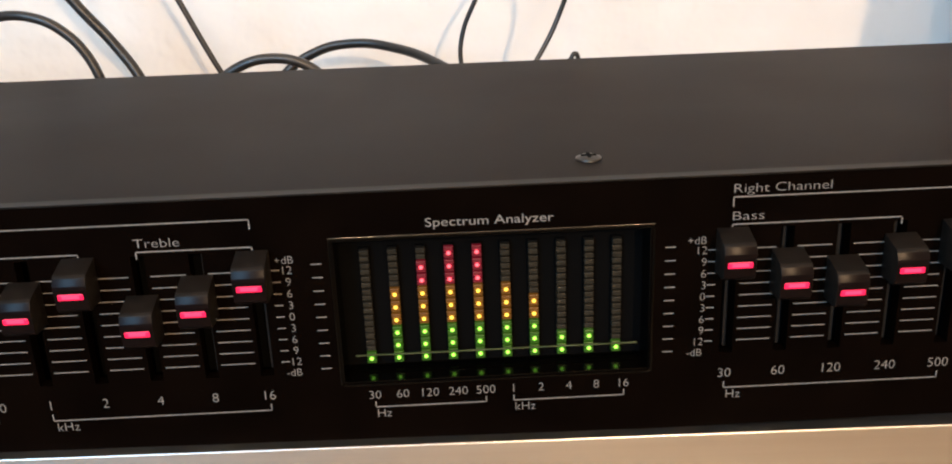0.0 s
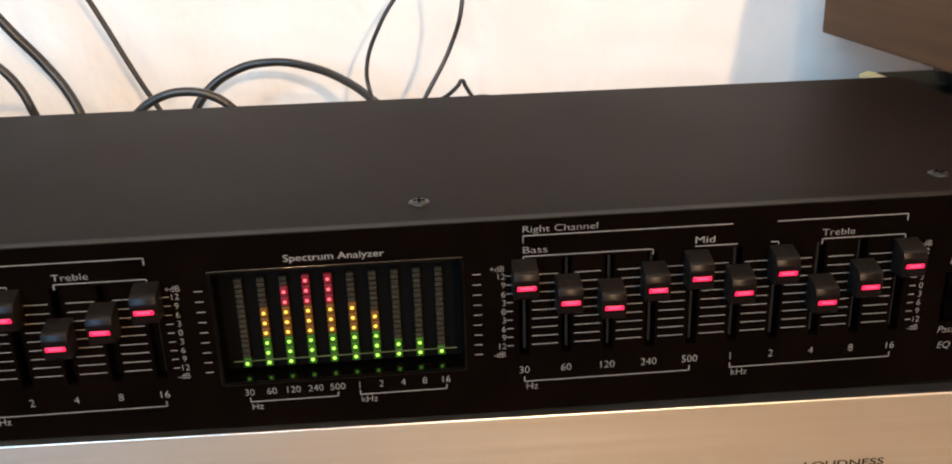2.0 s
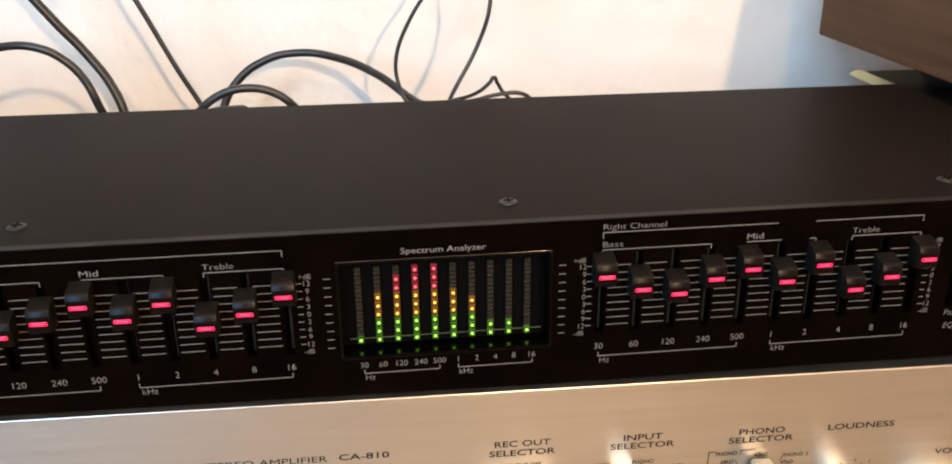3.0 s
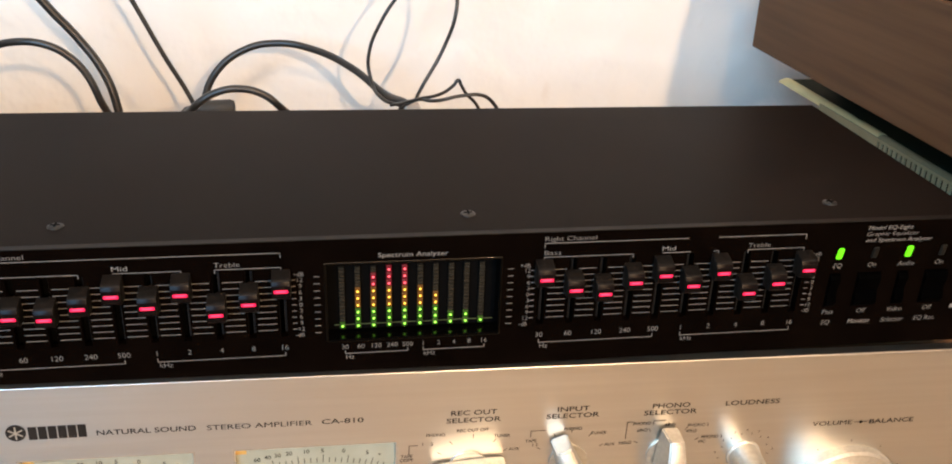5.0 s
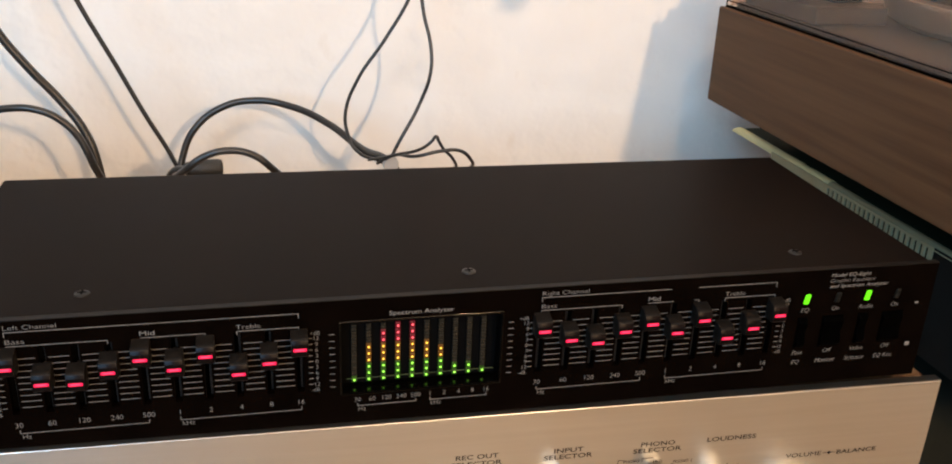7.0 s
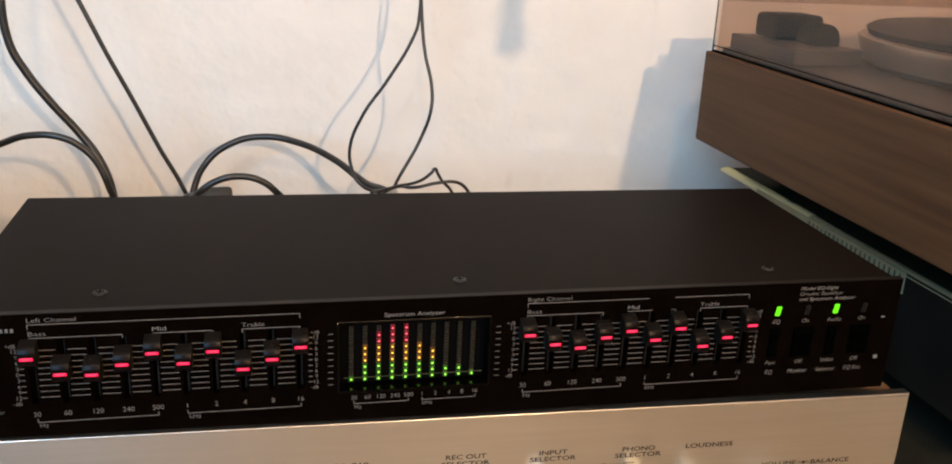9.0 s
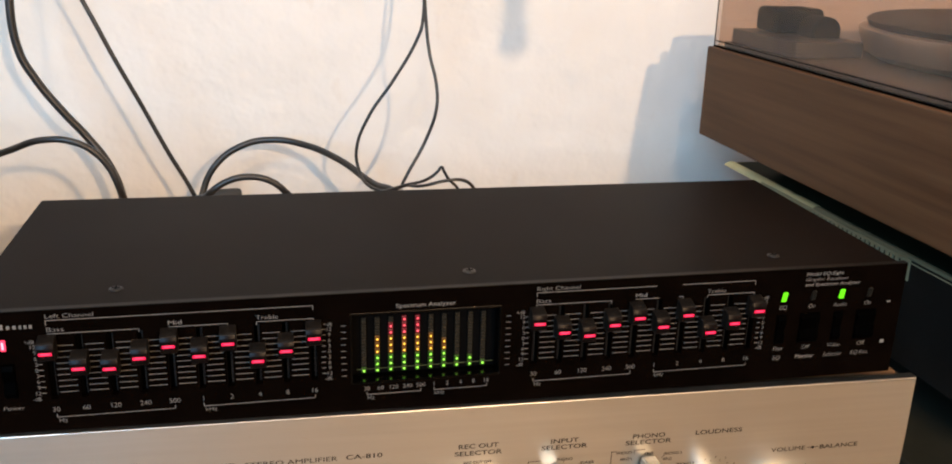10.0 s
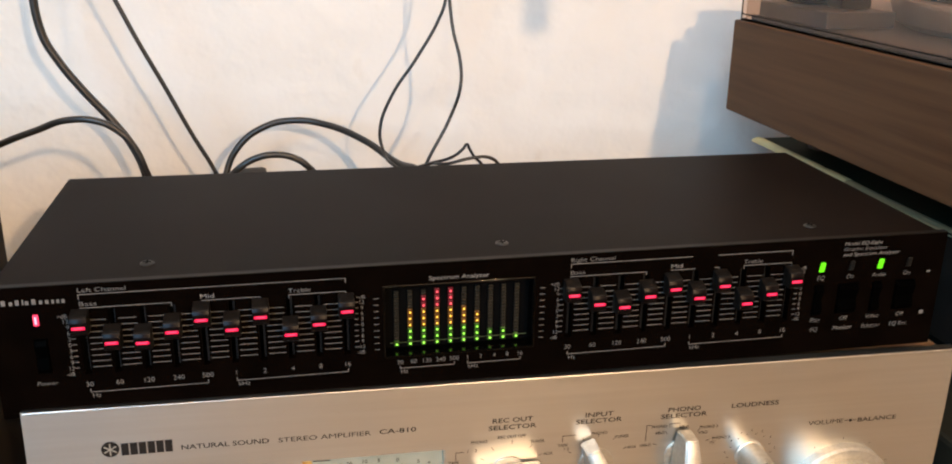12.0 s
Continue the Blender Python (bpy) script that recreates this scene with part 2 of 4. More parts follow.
def pierced(x0, x1, z0, z1, y0, y1, holes):
    """An upright plate with rectangular openings (x0, x1, z0, z1) that go right through."""
    xs = sorted({x0, x1, *(h[0] for h in holes), *(h[1] for h in holes)})
    zs = sorted({z0, z1, *(h[2] for h in holes), *(h[3] for h in holes)})
    solid = {}
    for i in range(len(xs) - 1):
        for k in range(len(zs) - 1):
            cx, cz = (xs[i] + xs[i + 1]) / 2, (zs[k] + zs[k + 1]) / 2
            solid[i, k] = not any(h[0] < cx < h[1] and h[2] < cz < h[3] for h in holes)
    bm, cache = bmesh.new(), {}

    def v(i, k, y):
        if (i, k, y) not in cache:
            cache[i, k, y] = bm.verts.new((xs[i], y, zs[k]))
        return cache[i, k, y]

    for (i, k), s in solid.items():
        if not s:
            continue
        for y in (y0, y1):
            bm.faces.new([v(i, k, y), v(i + 1, k, y), v(i + 1, k + 1, y), v(i, k + 1, y)])
        for (di, dk), (a, b) in {(-1, 0): ((i, k), (i, k + 1)), (1, 0): ((i + 1, k), (i + 1, k + 1)), (0, -1): ((i, k), (i + 1, k)), (0, 1): ((i, k + 1), (i + 1, k + 1))}.items():
            if not solid.get((i + di, k + dk), False):
                bm.faces.new([v(*a, y0), v(*b, y0), v(*b, y1), v(*a, y1)])
    return bm


TILTED = {}


def level(parent, x, z):
    """A place on a tilted face, taken back to the upright drawing of its thing."""
    s = TILTED.get(parent, 0.0)
    return (x - s * z, z + s * (x - ORG[parent].x)) if s else (x, z)


def lettering(text, x, z, height, mat, parent, y=0.0, width=None, align="left", slant=0.0, name="lettering", bold=-0.013):
    """Flat print on an upright face that looks to -y; z is the foot of the letters, height that of the capitals."""
    cu = bpy.data.curves.new("print", "FONT")
    cu.body, cu.size, cu.shear, cu.resolution_u, cu.offset = text, 1.0, slant, 3, (0.0 if "m" in text.lower() else bold if mat is not INK else 0.010)
    ob = bpy.data.objects.new("print", cu)
    me = bpy.data.meshes.new_from_object(ob)
    bpy.data.objects.remove(ob)
    co = np.empty(len(me.vertices) * 3)
    me.vertices.foreach_get("co", co)
    co = co.reshape(-1, 3)
    k = height / 0.69
    w = (co[:, 0].max() - co[:, 0].min()) * k
    kx = k * (width / w if width else 1.0)
    px = (co[:, 0] - co[:, 0].min()) * kx
    full = px.max()
    px += x - {"left": 0, "centre": full / 2, "right": full}[align]
    o = ORG[parent]
    mx = (px.min() + px.max()) / 2
    lx, lz = level(parent, mx, z)
    px += lx - mx
    z = lz
    out = np.stack([px - o.x, np.full(len(px), y - 0.00012) - o.y, co[:, 1] * k + z - o.z], 1)
    me.vertices.foreach_set("co", out.ravel())
    me.update()
    return place_mesh(name, me, mat, parent)


def strokes(name, lines, mat, parent, y=0.0, label="", wide=0.00029):
    """Printed straight lines (x0, z0, x1, z1) on an upright face."""
    bm = bmesh.new()
    mx, mz = (sum(q[i] + q[i + 2] for q in lines) / len(lines) / 2 for i in (0, 1))
    lx, lz = level(parent, mx, mz)
    lines = [(a + lx - mx, b + lz - mz, c + lx - mx, d + lz - mz) for a, b, c, d in lines]
    for x0, z0, x1, z1 in lines:
        d = Vector((x1 - x0, 0, z1 - z0)).normalized()
        n = Vector((-d.z, 0, d.x)) * wide / 2
        a, b = Vector((x0, y - 0.00012, z0)) - d * wide / 2, Vector((x1, y - 0.00012, z1)) + d * wide / 2
        bm.faces.new([bm.verts.new(p) for p in (a - n, b - n, b + n, a + n)])
    return part(name, bm, mat, parent, label)


def tube(name, points, radius, mat, parent=None, label=""):
    cu = bpy.data.curves.new("line", "CURVE")
    cu.dimensions, cu.bevel_depth, cu.bevel_resolution, cu.resolution_u, cu.use_fill_caps = "3D", radius, 3, 10, True
    sp = cu.splines.new("BEZIER")
    sp.bezier_points.add(len(points) - 1)
    for bp, p in zip(sp.bezier_points, points):
        bp.co = Vector(p) - (ORG[parent] if parent else Vector())
        bp.handle_left_type = bp.handle_right_type = "AUTO"
    ob = bpy.data.objects.new("line", cu)
    me = bpy.data.meshes.new_from_object(ob)
    bpy.data.objects.remove(ob)
    me.shade_smooth()
    return place_mesh(name, me, mat, parent, label)


# ---- the room ----
W_BACK, W_AT, W_SKEW = 0.418, 0.25, math.atan(0.112)


def slab(name, x0, x1, y0, y1, z0, z1, mat, label, category):
    return tagged(part(name, box(x0, x1, y0, y1, z0, z1), mat), label, category, kind="structure")


# the wall behind stands slightly askew to the equipment
bm = box(-2.0, 2.1, W_BACK, W_BACK + 0.1, -0.76, 1.76)
bmesh.ops.rotate(bm, verts=bm.verts, cent=(W_AT, W_BACK, 0), matrix=Matrix.Rotation(-W_SKEW, 3, "Z"))
tagged(part("wall_north", bm, WALL), "cream painted plaster wall with faint stains behind the equipment", "wall", kind="structure")
# unseen wall, cream as a reflector for the amplifier plate's right end
slab("wall_east", 1.8, 1.9, -2.2, W_BACK - 0.1, -0.75, 1.75, WALL, "unseen side wall, cream to reflect light onto the amplifier", "wall")
slab("wall_west", -1.7, -1.6, -2.2, W_BACK + 0.27, -0.75, 1.75, ROOM, "unseen side wall, dull to hold back warm bounce", "wall")
tagged(part("wall_south", pierced(-1.7, 1.9, -0.75, 1.75, -2.3, -2.2, [(-1.55, -0.65, 0.62, 1.62)]), ROOM), "unseen wall with a window opening, dull to hold back warm bounce", "wall", kind="structure")
slab("floor", -1.7, 1.9, -2.3, W_BACK + 0.4, -0.8, -0.75, FLOORMAT, "plain worn wooden floor", "floor")
slab("ceiling", -1.7, 1.9, -2.3, W_BACK + 0.4, 1.75, 1.8, CEIL, "plain off-white ceiling", "ceiling")

# ---- the sideboard under everything ----
board = thing("sideboard", (0.1, 0.2, -0.75), "dark-stained wooden sideboard that carries the equipment", "sideboard")
part("top", box(-0.75, 0.80, -0.02, 0.352, -0.03, 0.0, 0.004), SHELFWOOD, board)
part("body", box(-0.73, 0.78, 0.0, 0.350, -0.75, -0.03, 0.003), SHELFWOOD, board)

# ---- the amplifier: its face leans half a degree to the right ----
FACE = 0.003
amp = thing("stereo_amplifier", (0.011, FACE, 0.0), "silver brushed aluminium stereo amplifier in a wooden case", "amplifier", rot=(0, 0.64, 0))
TILTED[amp] = math.sin(radians(0.64))
# the amplifier is 432 mm wide and its face stands 3 mm in front of the equalizer
amp.matrix_world = pose(0.0095, -0.0030, 0.0066, 0, 0.64, 0) @ Matrix.Scale(0.9828, 4)
AX0, AX1, ATOP = -0.2094, 0.2307, 0.1736
part("case", box(AX0, AX1, FACE + 0.006, 0.30, 0.012, ATOP - 0.0045, 0.0012), CASEWOOD, amp, "oak veneered wooden case")
METERS = [(-0.1775, -0.1105), (-0.0960, -0.0295)]
bm = pierced(AX0, AX1, 0.014, ATOP, FACE, FACE + 0.0055, [(a, b, 0.096, 0.1402) for a, b in METERS])
rim = [e for e in bm.edges if all(abs(v.co.z - ATOP) < 1e-5 for v in e.verts) and all(abs(v.co.y - FACE) < 1e-5 for v in e.verts)]
side = [e for e in bm.edges if all(abs(v.co.y - FACE) < 1e-5 for v in e.verts) and (all(abs(v.co.x - AX0) < 1e-5 for v in e.verts) or all(abs(v.co.x - AX1) < 1e-5 for v in e.verts))]
bmesh.ops.bevel(bm, geom=rim + side, offset=0.0010, segments=2, affect="EDGES")
part("front_plate", bm, ALU, amp, "brushed aluminium front plate", smooth=True)
# a bright bar added over the bevel to make the edge's highlight
tube("edge_highlight", [(AX0 + 0.001, FACE + 0.00035, ATOP - 0.00035), (0.01, FACE + 0.00035, ATOP - 0.00035), (AX1 - 0.001, FACE + 0.00035, ATOP - 0.00035)], 0.00042, EDGE, amp, "thin bar added for the highlight on the plate's upper edge")
for sx in (-0.17, 0.19):
    for sy in (0.05, 0.26):
        part("foot", lathe([(-0.0067 + 0.0112 * (sx - 0.011), 0.015), (0.010, 0.017), (0.0125, 0.017)], 20, "z", (sx, sy, 0)), RUBBER, amp)
# level meters
for a, b in METERS:
    meter = part("level_meter", box(a - 0.0005, b + 0.0005, FACE + 0.0035, FACE + 0.0055, 0.0955, 0.1407), METERGLASS, amp, "cream level meter face")
    yy = FACE + 0.0035
    TILTED[meter] = 0.0
    cx, cz, r = (a + b) / 2, 0.0365, 0.0925
    ticks = []
    for i in range(23):
        ang = radians(107 - 34 * i / 22)
        r1 = r + (0.0036 if i % 4 == 0 else 0.0022)
        ticks.append((cx + r * math.cos(ang), cz + r * math.sin(ang), cx + r1 * math.cos(ang), cz + r1 * math.sin(ang)))
    strokes("scale_marks", ticks, INK, meter, yy)
    for txt, u in (("60", 0.08), ("40", 0.155), ("30", 0.225), ("20", 0.305), ("10", 0.43), ("5", 0.54), ("0", 0.69), ("5", 0.86), ("+", 0.95)):
        ang = radians(107 - 34 * u)
        lettering(txt, cx + (r + 0.0052) * math.cos(ang), cz + (r + 0.0052) * math.sin(ang) - 0.0003, 0.0019, INK, meter, yy, align="centre")
    strokes("printed_bar", [(a + 0.006, 0.1372, a + 0.013, 0.1372)], INK, meter, yy, wide=0.0008)
    strokes("printed_bar", [(a + 0.0012, 0.1365, a + 0.0036, 0.1365)], AMBERINK, meter, yy, wide=0.0030)
    strokes("printed_bar", [(b - 0.010, 0.1390, b - 0.005, 0.1390)], INK, meter, yy, wide=0.0012)
    tube("needle", [(cx - 0.005, yy - 0.0008, 0.099), (cx - 0.026, yy - 0.0008, 0.126)], 0.0003, INK, meter)
    bmf = pierced(a - 0.0002, b + 0.0002, 0.0958, 0.1404, FACE + 0.0004, FACE + 0.0034, [(a + 0.0009, b - 0.0009, 0.0969, 0.1393)])
    part("meter_frame", bmf, KNOB, meter, "thin satin frame")
# maker's badge: a round mark and a row of plain blocks
BX, BZ = level(amp, -0.1738, 0.1557)
part("round_badge", lathe([(0, 0.0037), (0.0002, 0.0037)], 28, "y", (BX, FACE - 0.0003, BZ)), INK, amp)
bm = bmesh.new()
for i in range(3):
    a = radians(90 + 60 * i)
    d, n = Vector((math.cos(a), 0, math.sin(a))) * 0.0029, Vector((-math.sin(a), 0, math.cos(a))) * 0.0003
    c = Vector((BX, FACE - 0.00045, BZ))
    bm.faces.new([bm.verts.new(c + p) for p in (-d - n, d - n, d + n, -d + n)])
part("badge_spokes", bm, KNOB, amp)
for i in range(6):
    x, z = level(amp, -0.1694 + i * 0.00360, 0.1522)
    part("badge_block", box(x, x + 0.0031, FACE - 0.0002, FACE, z, z + 0.0058), INK, amp)
TXT = 0.0023
# a few short scratches near the plate's upper rim
for sx, sz, dx, dz in ((-0.0790, 0.1652, 0.0042, -0.0016), (-0.0615, 0.1650, 0.0036, -0.0008), (-0.1010, 0.1668, 0.0015, 0.0010)):
    strokes("scratch", [(sx, sz, sx + dx, sz + dz)], KNOB, amp, FACE, wide=0.00018)
lettering("NATURAL SOUND", -0.1447, 0.1523, TXT, INK, amp, FACE, 0.0372)
lettering("STEREO AMPLIFIER", -0.1034, 0.1516, TXT, INK, amp, FACE, 0.0409)
lettering("CA-810", -0.0587, 0.1514, TXT, INK, amp, FACE, 0.0167)


def dial_text(rows, x, zs, width):
    for row, z, w in zip(rows, zs, width):
        lettering(row, x, z, TXT, INK, amp, FACE, w, "centre")


dial_text(("REC OUT", "SELECTOR"), 0.0032, (0.1517, 0.1480), (0.0192, 0.0228))
dial_text(("INPUT", "SELECTOR"), 0.0454, (0.1506, 0.1472), (0.0138, 0.0228))
dial_text(("PHONO", "SELECTOR"), 0.0884, (0.1494, 0.1460), (0.0167, 0.0237))
lettering("LOUDNESS", 0.1253, 0.1486, TXT, INK, amp, FACE, 0.0249, "centre")
lettering("VOLUME", 0.1746, 0.1346, TXT, INK, amp, FACE, 0.0190, "right")
lettering("BALANCE", 0.1830, 0.1341, TXT, INK, amp, FACE, 0.0216)
strokes("printed_line", [(0.1757, 0.1355, 0.1819, 0.1355)], INK, amp, FACE, wide=0.0003)
part("printed_ring", lathe([(0, 0.0008), (0.0001, 0.0008)], 14, "y", (level(amp, 0.1788, 0.1355)[0], FACE - 0.0003, level(amp, 0.1788, 0.1355)[1])), INK, amp)
SM = 0.0015
CZ = 0.1248
for x, z, s in ((-0.0125, 0.1418, "PHONO"), (0.0030, 0.1432, "REC OUT OFF"), (0.0155, 0.1395, "TUNER"), (0.0210, 0.1322, "AUX"),
                (0.0460, 0.1407, "PHONO"), (0.0575, 0.1378, "TUNER"), (0.0280, 0.1358, "TAPE"), (0.0628, 0.1314, "AUX"),
                (0.0770, 0.1412, "PHONO 1"), (0.0890, 0.1397, "47k\u03a9"), (0.0768, 0.1377, "68k\u03a9"), (0.0698, 0.1315, "100k\u03a9"),
                (0.1020, 0.1387, "PHONO 2"), (0.0991, 0.1357, "47k\u03a9"), (0.1091, 0.1319, "PHONO 3"), (0.1048, 0.1296, "MC"), (0.0300, 0.1336, "1 2")):
    lettering(s, x, z, SM, INK, amp, FACE, None, "centre")


def dial_ticks(cx, cz, r0, r1, angles):
    strokes("dial_marks", [(cx + r0 * math.sin(radians(a)), cz + r0 * math.cos(radians(a)), cx + r1 * math.sin(radians(a)), cz + r1 * math.cos(radians(a))) for a in angles], INK, amp, FACE, wide=0.00028)


dial_ticks(0.0032, CZ, 0.0152, 0.0170, (-60, -35, 0, 35, 60))
dial_ticks(0.0455, CZ, 0.0148, 0.0165, (-62, -28, 0, 32, 62))
dial_ticks(0.0884, CZ, 0.0148, 0.0165, (-62, -32, 0, 32, 62))
strokes("printed_bracket", [(0.0278, 0.1385, 0.0278, 0.1416), (0.0278, 0.1416, 0.0340, 0.1416)], INK, amp, FACE, wide=0.00032)
strokes("printed_bracket", [(0.0697, 0.1345, 0.0697, 0.1430), (0.0697, 0.1430, 0.0722, 0.1430), (0.0815, 0.1430, 0.0868, 0.1430)], INK, amp, FACE, wide=0.00032)
strokes("printed_bracket", [(-0.0235, 0.1335, -0.0235, 0.1378), (-0.0235, 0.1378, -0.0200, 0.1378)], INK, amp, FACE, wide=0.00032)
lettering("TAPE", -0.0245, 0.1318, SM, INK, amp, FACE, None, "centre")
lettering("COPY", -0.0245, 0.1298, SM, INK, amp, FACE, None, "centre")
lettering("1", -0.0180, 0.1374, SM, INK, amp, FACE)
lettering("2", -0.0145, 0.1374, SM, INK, amp, FACE)


def lever_knob(x, z, turn):
    """A wedge-shaped pointer knob; turn: degrees clockwise from upright."""
    x, z = level(amp, x, z)
    own = bmesh.new()
    L = 0.0150
    rows = [(L, 0.0036, 0.0115), (L * 0.55, 0.0044, 0.0145), (0.0, 0.0052, 0.0168), (-L * 0.6, 0.0058, 0.0185), (-L, 0.0058, 0.0178)]
    loops = []
    for up, half, deep in rows:
        ring = [(-half, 0, up), (half, 0, up), (half * 0.86, -deep * 0.93, up), (half * 0.45, -deep, up), (-half * 0.45, -deep, up), (-half * 0.86, -deep * 0.93, up)]
        loops.append([own.verts.new(p) for p in ring])
    for a, b in zip(loops, loops[1:]):
        for i in range(6):
            own.faces.new((a[i], a[(i + 1) % 6], b[(i + 1) % 6], b[i]))
    own.faces.new(loops[0])
    own.faces.new(loops[-1][::-1])
    bmesh.ops.recalc_face_normals(own, faces=own.faces)
    sharp = [e for e in own.edges if e.calc_face_angle(0) > 0.9]
    bmesh.ops.bevel(own, geom=sharp, offset=0.0006, segments=2, affect="EDGES")
    bmesh.ops.rotate(own, verts=own.verts, cent=(0, 0, 0), matrix=Matrix.Rotation(radians(turn), 3, "Y"))
    bmesh.ops.translate(own, verts=own.verts, vec=(x, FACE - 0.001, z))
    knob = part("selector_knob", own, KNOB, amp, "satin metal pointer knob", smooth=True)
    part("collar", lathe([(0, 0.0085), (-0.001, 0.0085)], 32, "y", (x, FACE, z)), KNOB, knob)


lever_knob(0.0015, CZ, -90)
lever_knob(0.0450, CZ, -22)
lever_knob(0.0884, CZ, 0)
knob = part("loudness_knob", lathe([(0, 0.0078), (-0.001, 0.0078), (-0.0015, 0.0070), (-0.0160, 0.0063), (-0.0170, 0.0056), (-0.0172, 0.0)], 40, "y", (*level(amp, 0.1253, 0.1215)[:1], FACE, level(amp, 0.1253, 0.1215)[1])), KNOB, amp, "satin metal round knob", smooth=True)
TILTED[knob] = TILTED[amp]
strokes("pointer_line", [(0.1253, 0.1235, 0.1253, 0.1271)], INK, knob, FACE - 0.0172)
dial_ticks(0.1253, 0.1215, 0.0112, 0.0120, (-95, -65, -36, -12, 12, 36, 65, 90))
for i, a in enumerate((-112, -80, -50, -24, 0, 24, 50, 80)):
    lettering(str((10 - i) % 10), 0.1253 + 0.0136 * math.sin(radians(a)), 0.1215 + 0.0136 * math.cos(radians(a)) - 0.0006, 0.0011, INK, amp, FACE, None, "centre")
VX, VZ = level(amp, 0.1765, 0.0947)
VOL = (VX, FACE, VZ)
ring = part("balance_ring", lathe([(0, 0.0280), (-0.005, 0.0280), (-0.0062, 0.0270), (-0.0064, 0.0)], 64, "y", VOL), KNOB, amp, "satin metal balance ring", smooth=True)
part("volume_knob", lathe([(-0.0064, 0.0222), (-0.0205, 0.0212), (-0.0220, 0.0198), (-0.0222, 0.0)], 64, "y", VOL), KNOB, amp, "large satin metal volume knob", smooth=True)
dial_ticks(0.1765, 0.0947, 0.0302, 0.0310, tuple(range(-90, 91, 30)))

# ---- the equalizer ----
eq = thing("graphic_equalizer", (0, 0, 0.1752), "black graphic equalizer with lit sliders standing on the amplifier", "equalizer", rot=(0, -0.29, 0))
EX, Z0, Z1, ZC = 0.212, 0.1772, 0.2347, 0.2338
PITCH = 0.01174
LEFT = [-0.1772 + PITCH * i for i in range(10)]
RIGHT = [0.0269 + PITCH * i for i in range(10)]
LEFT_Z = (0.2186, 0.2113, 0.2104, 0.2142, 0.2186, 0.2134, 0.2181, 0.2093, 0.2131, 0.2180)
RIGHT_Z = (0.2181, 0.2131, 0.2109, 0.2152, 0.2178, 0.2128, 0.2178, 0.2084, 0.2122, 0.2176)
WIN = (-0.0559, 0.0107, 0.1918, 0.2253)
SWITCH = ((-0.1935, 0.0026), (0.1485, 0.0024), (0.1635, 0.0052), (0.1785, 0.0024), (0.1935, 0.0052))
holes = [(x - 0.0014, x + 0.0014, 0.1950, 0.2235) for x in LEFT + RIGHT] + [WIN] + [(x - h, x + h, 0.1965, 0.2120) for x, h in SWITCH]
part("front_panel", pierced(-EX, EX, Z0, Z1, 0, 0.003, holes), PANEL, eq, "matt black printed front panel")
# a black sheet added as the shade behind the panel's openings
part("shade_backing", box(-EX + 0.002, EX - 0.002, 0.0095, 0.0105, Z0 + 0.001, Z1 - 0.002), SHADEBLACK, eq)
bm = prism([(0.0042, Z0 + 0.0005), (0.0042, ZC - 0.0018), (0.0060, ZC), (0.1523, ZC), (0.1537, ZC - 0.0014), (0.1537, Z0 + 0.0005)], -EX + 0.0006, EX - 0.0006)
caps = [f for f in bm.faces if abs(f.normal.z) < 0.5 and f.calc_center_median().y < 0.0048 and f.calc_center_median().z < Z1 - 0.003]
bmesh.ops.delete(bm, geom=caps, context="FACES")
edges = [e for e in bm.edges if abs(e.verts[0].co.y - e.verts[1].co.y) > 0.1 and e.verts[0].co.z > 0.22]
bmesh.ops.bevel(bm, geom=edges, offset=0.001, segments=3, affect="EDGES")
for v in bm.verts:
    if v.co.y > 0.1:
        v.co.y += 0.0026 * (1 - v.co.x / EX)
# thin strip that draws the highlight where panel meets cover
part("panel_lip", box(-EX + 0.0002, EX - 0.0002, -0.0002, 0.0030, Z1 + 0.0001, Z1 + 0.0005, 0.0001), EDGELIGHT, eq, "upper edge, coloured lighter as a highlight")
part("cover", bm, COVER, eq, "dark grey painted steel cover")
for sx in (-0.17, 0.17):
    for sy in (0.025, 0.13):
        foot = 0.1728 - 0.0162 * (sx - 0.011) - 0.0001
        part("foot", lathe([(foot, 0.009), (Z0, 0.010)], 20, "z", (sx, sy, 0)), RUBBER, eq)
for sx in (-0.1530, 0.0003, 0.1525):
    c = (sx, 0.0212, ZC)
    s = part("screw", lathe([(0, 0.0030), (0.0004, 0.0029), (0.0008, 0.0020), (0.0009, 0.0)], 20, "z", c), SCREW if abs(sx) < 0.1 else DIMSCREW, eq, "small zinc screw" if abs(sx) < 0.1 else "small screw in a dimmer tone, as less lit", smooth=True)
    # the slot is a raised black cross, its shade put into the colour
    bm = box(sx - 0.0017, sx + 0.0017, 0.0208, 0.0216, ZC + 0.0005, ZC + 0.00105)
    box(sx - 0.0004, sx + 0.0004, 0.0195, 0.0229, ZC + 0.0005, ZC + 0.00105, bm=bm)
    part("cross_slot", bm, SHADEBLACK, s)

# sliders: one knob, then its likes
KNOB_OUT = [(0.0, 0.0058), (-0.0055, 0.0043), (-0.0061, 0.0038), (-0.0067, 0.0022), (-0.0068, 0.0013), (-0.0064, -0.0028), (-0.0056, -0.0036), (0.0, -0.0036)]
bm = prism(KNOB_OUT, -0.0033, 0.0033, 0.00012)
for f in bm.faces:
    # fronts and undersides get the shaded tone, tops the lighter plastic
    f.material_index = 1 if f.normal.y < -0.9 or f.normal.z < -0.3 else 0
box(-0.0010, 0.0010, 0.0, 0.006, -0.003, 0.003, bm=bm)
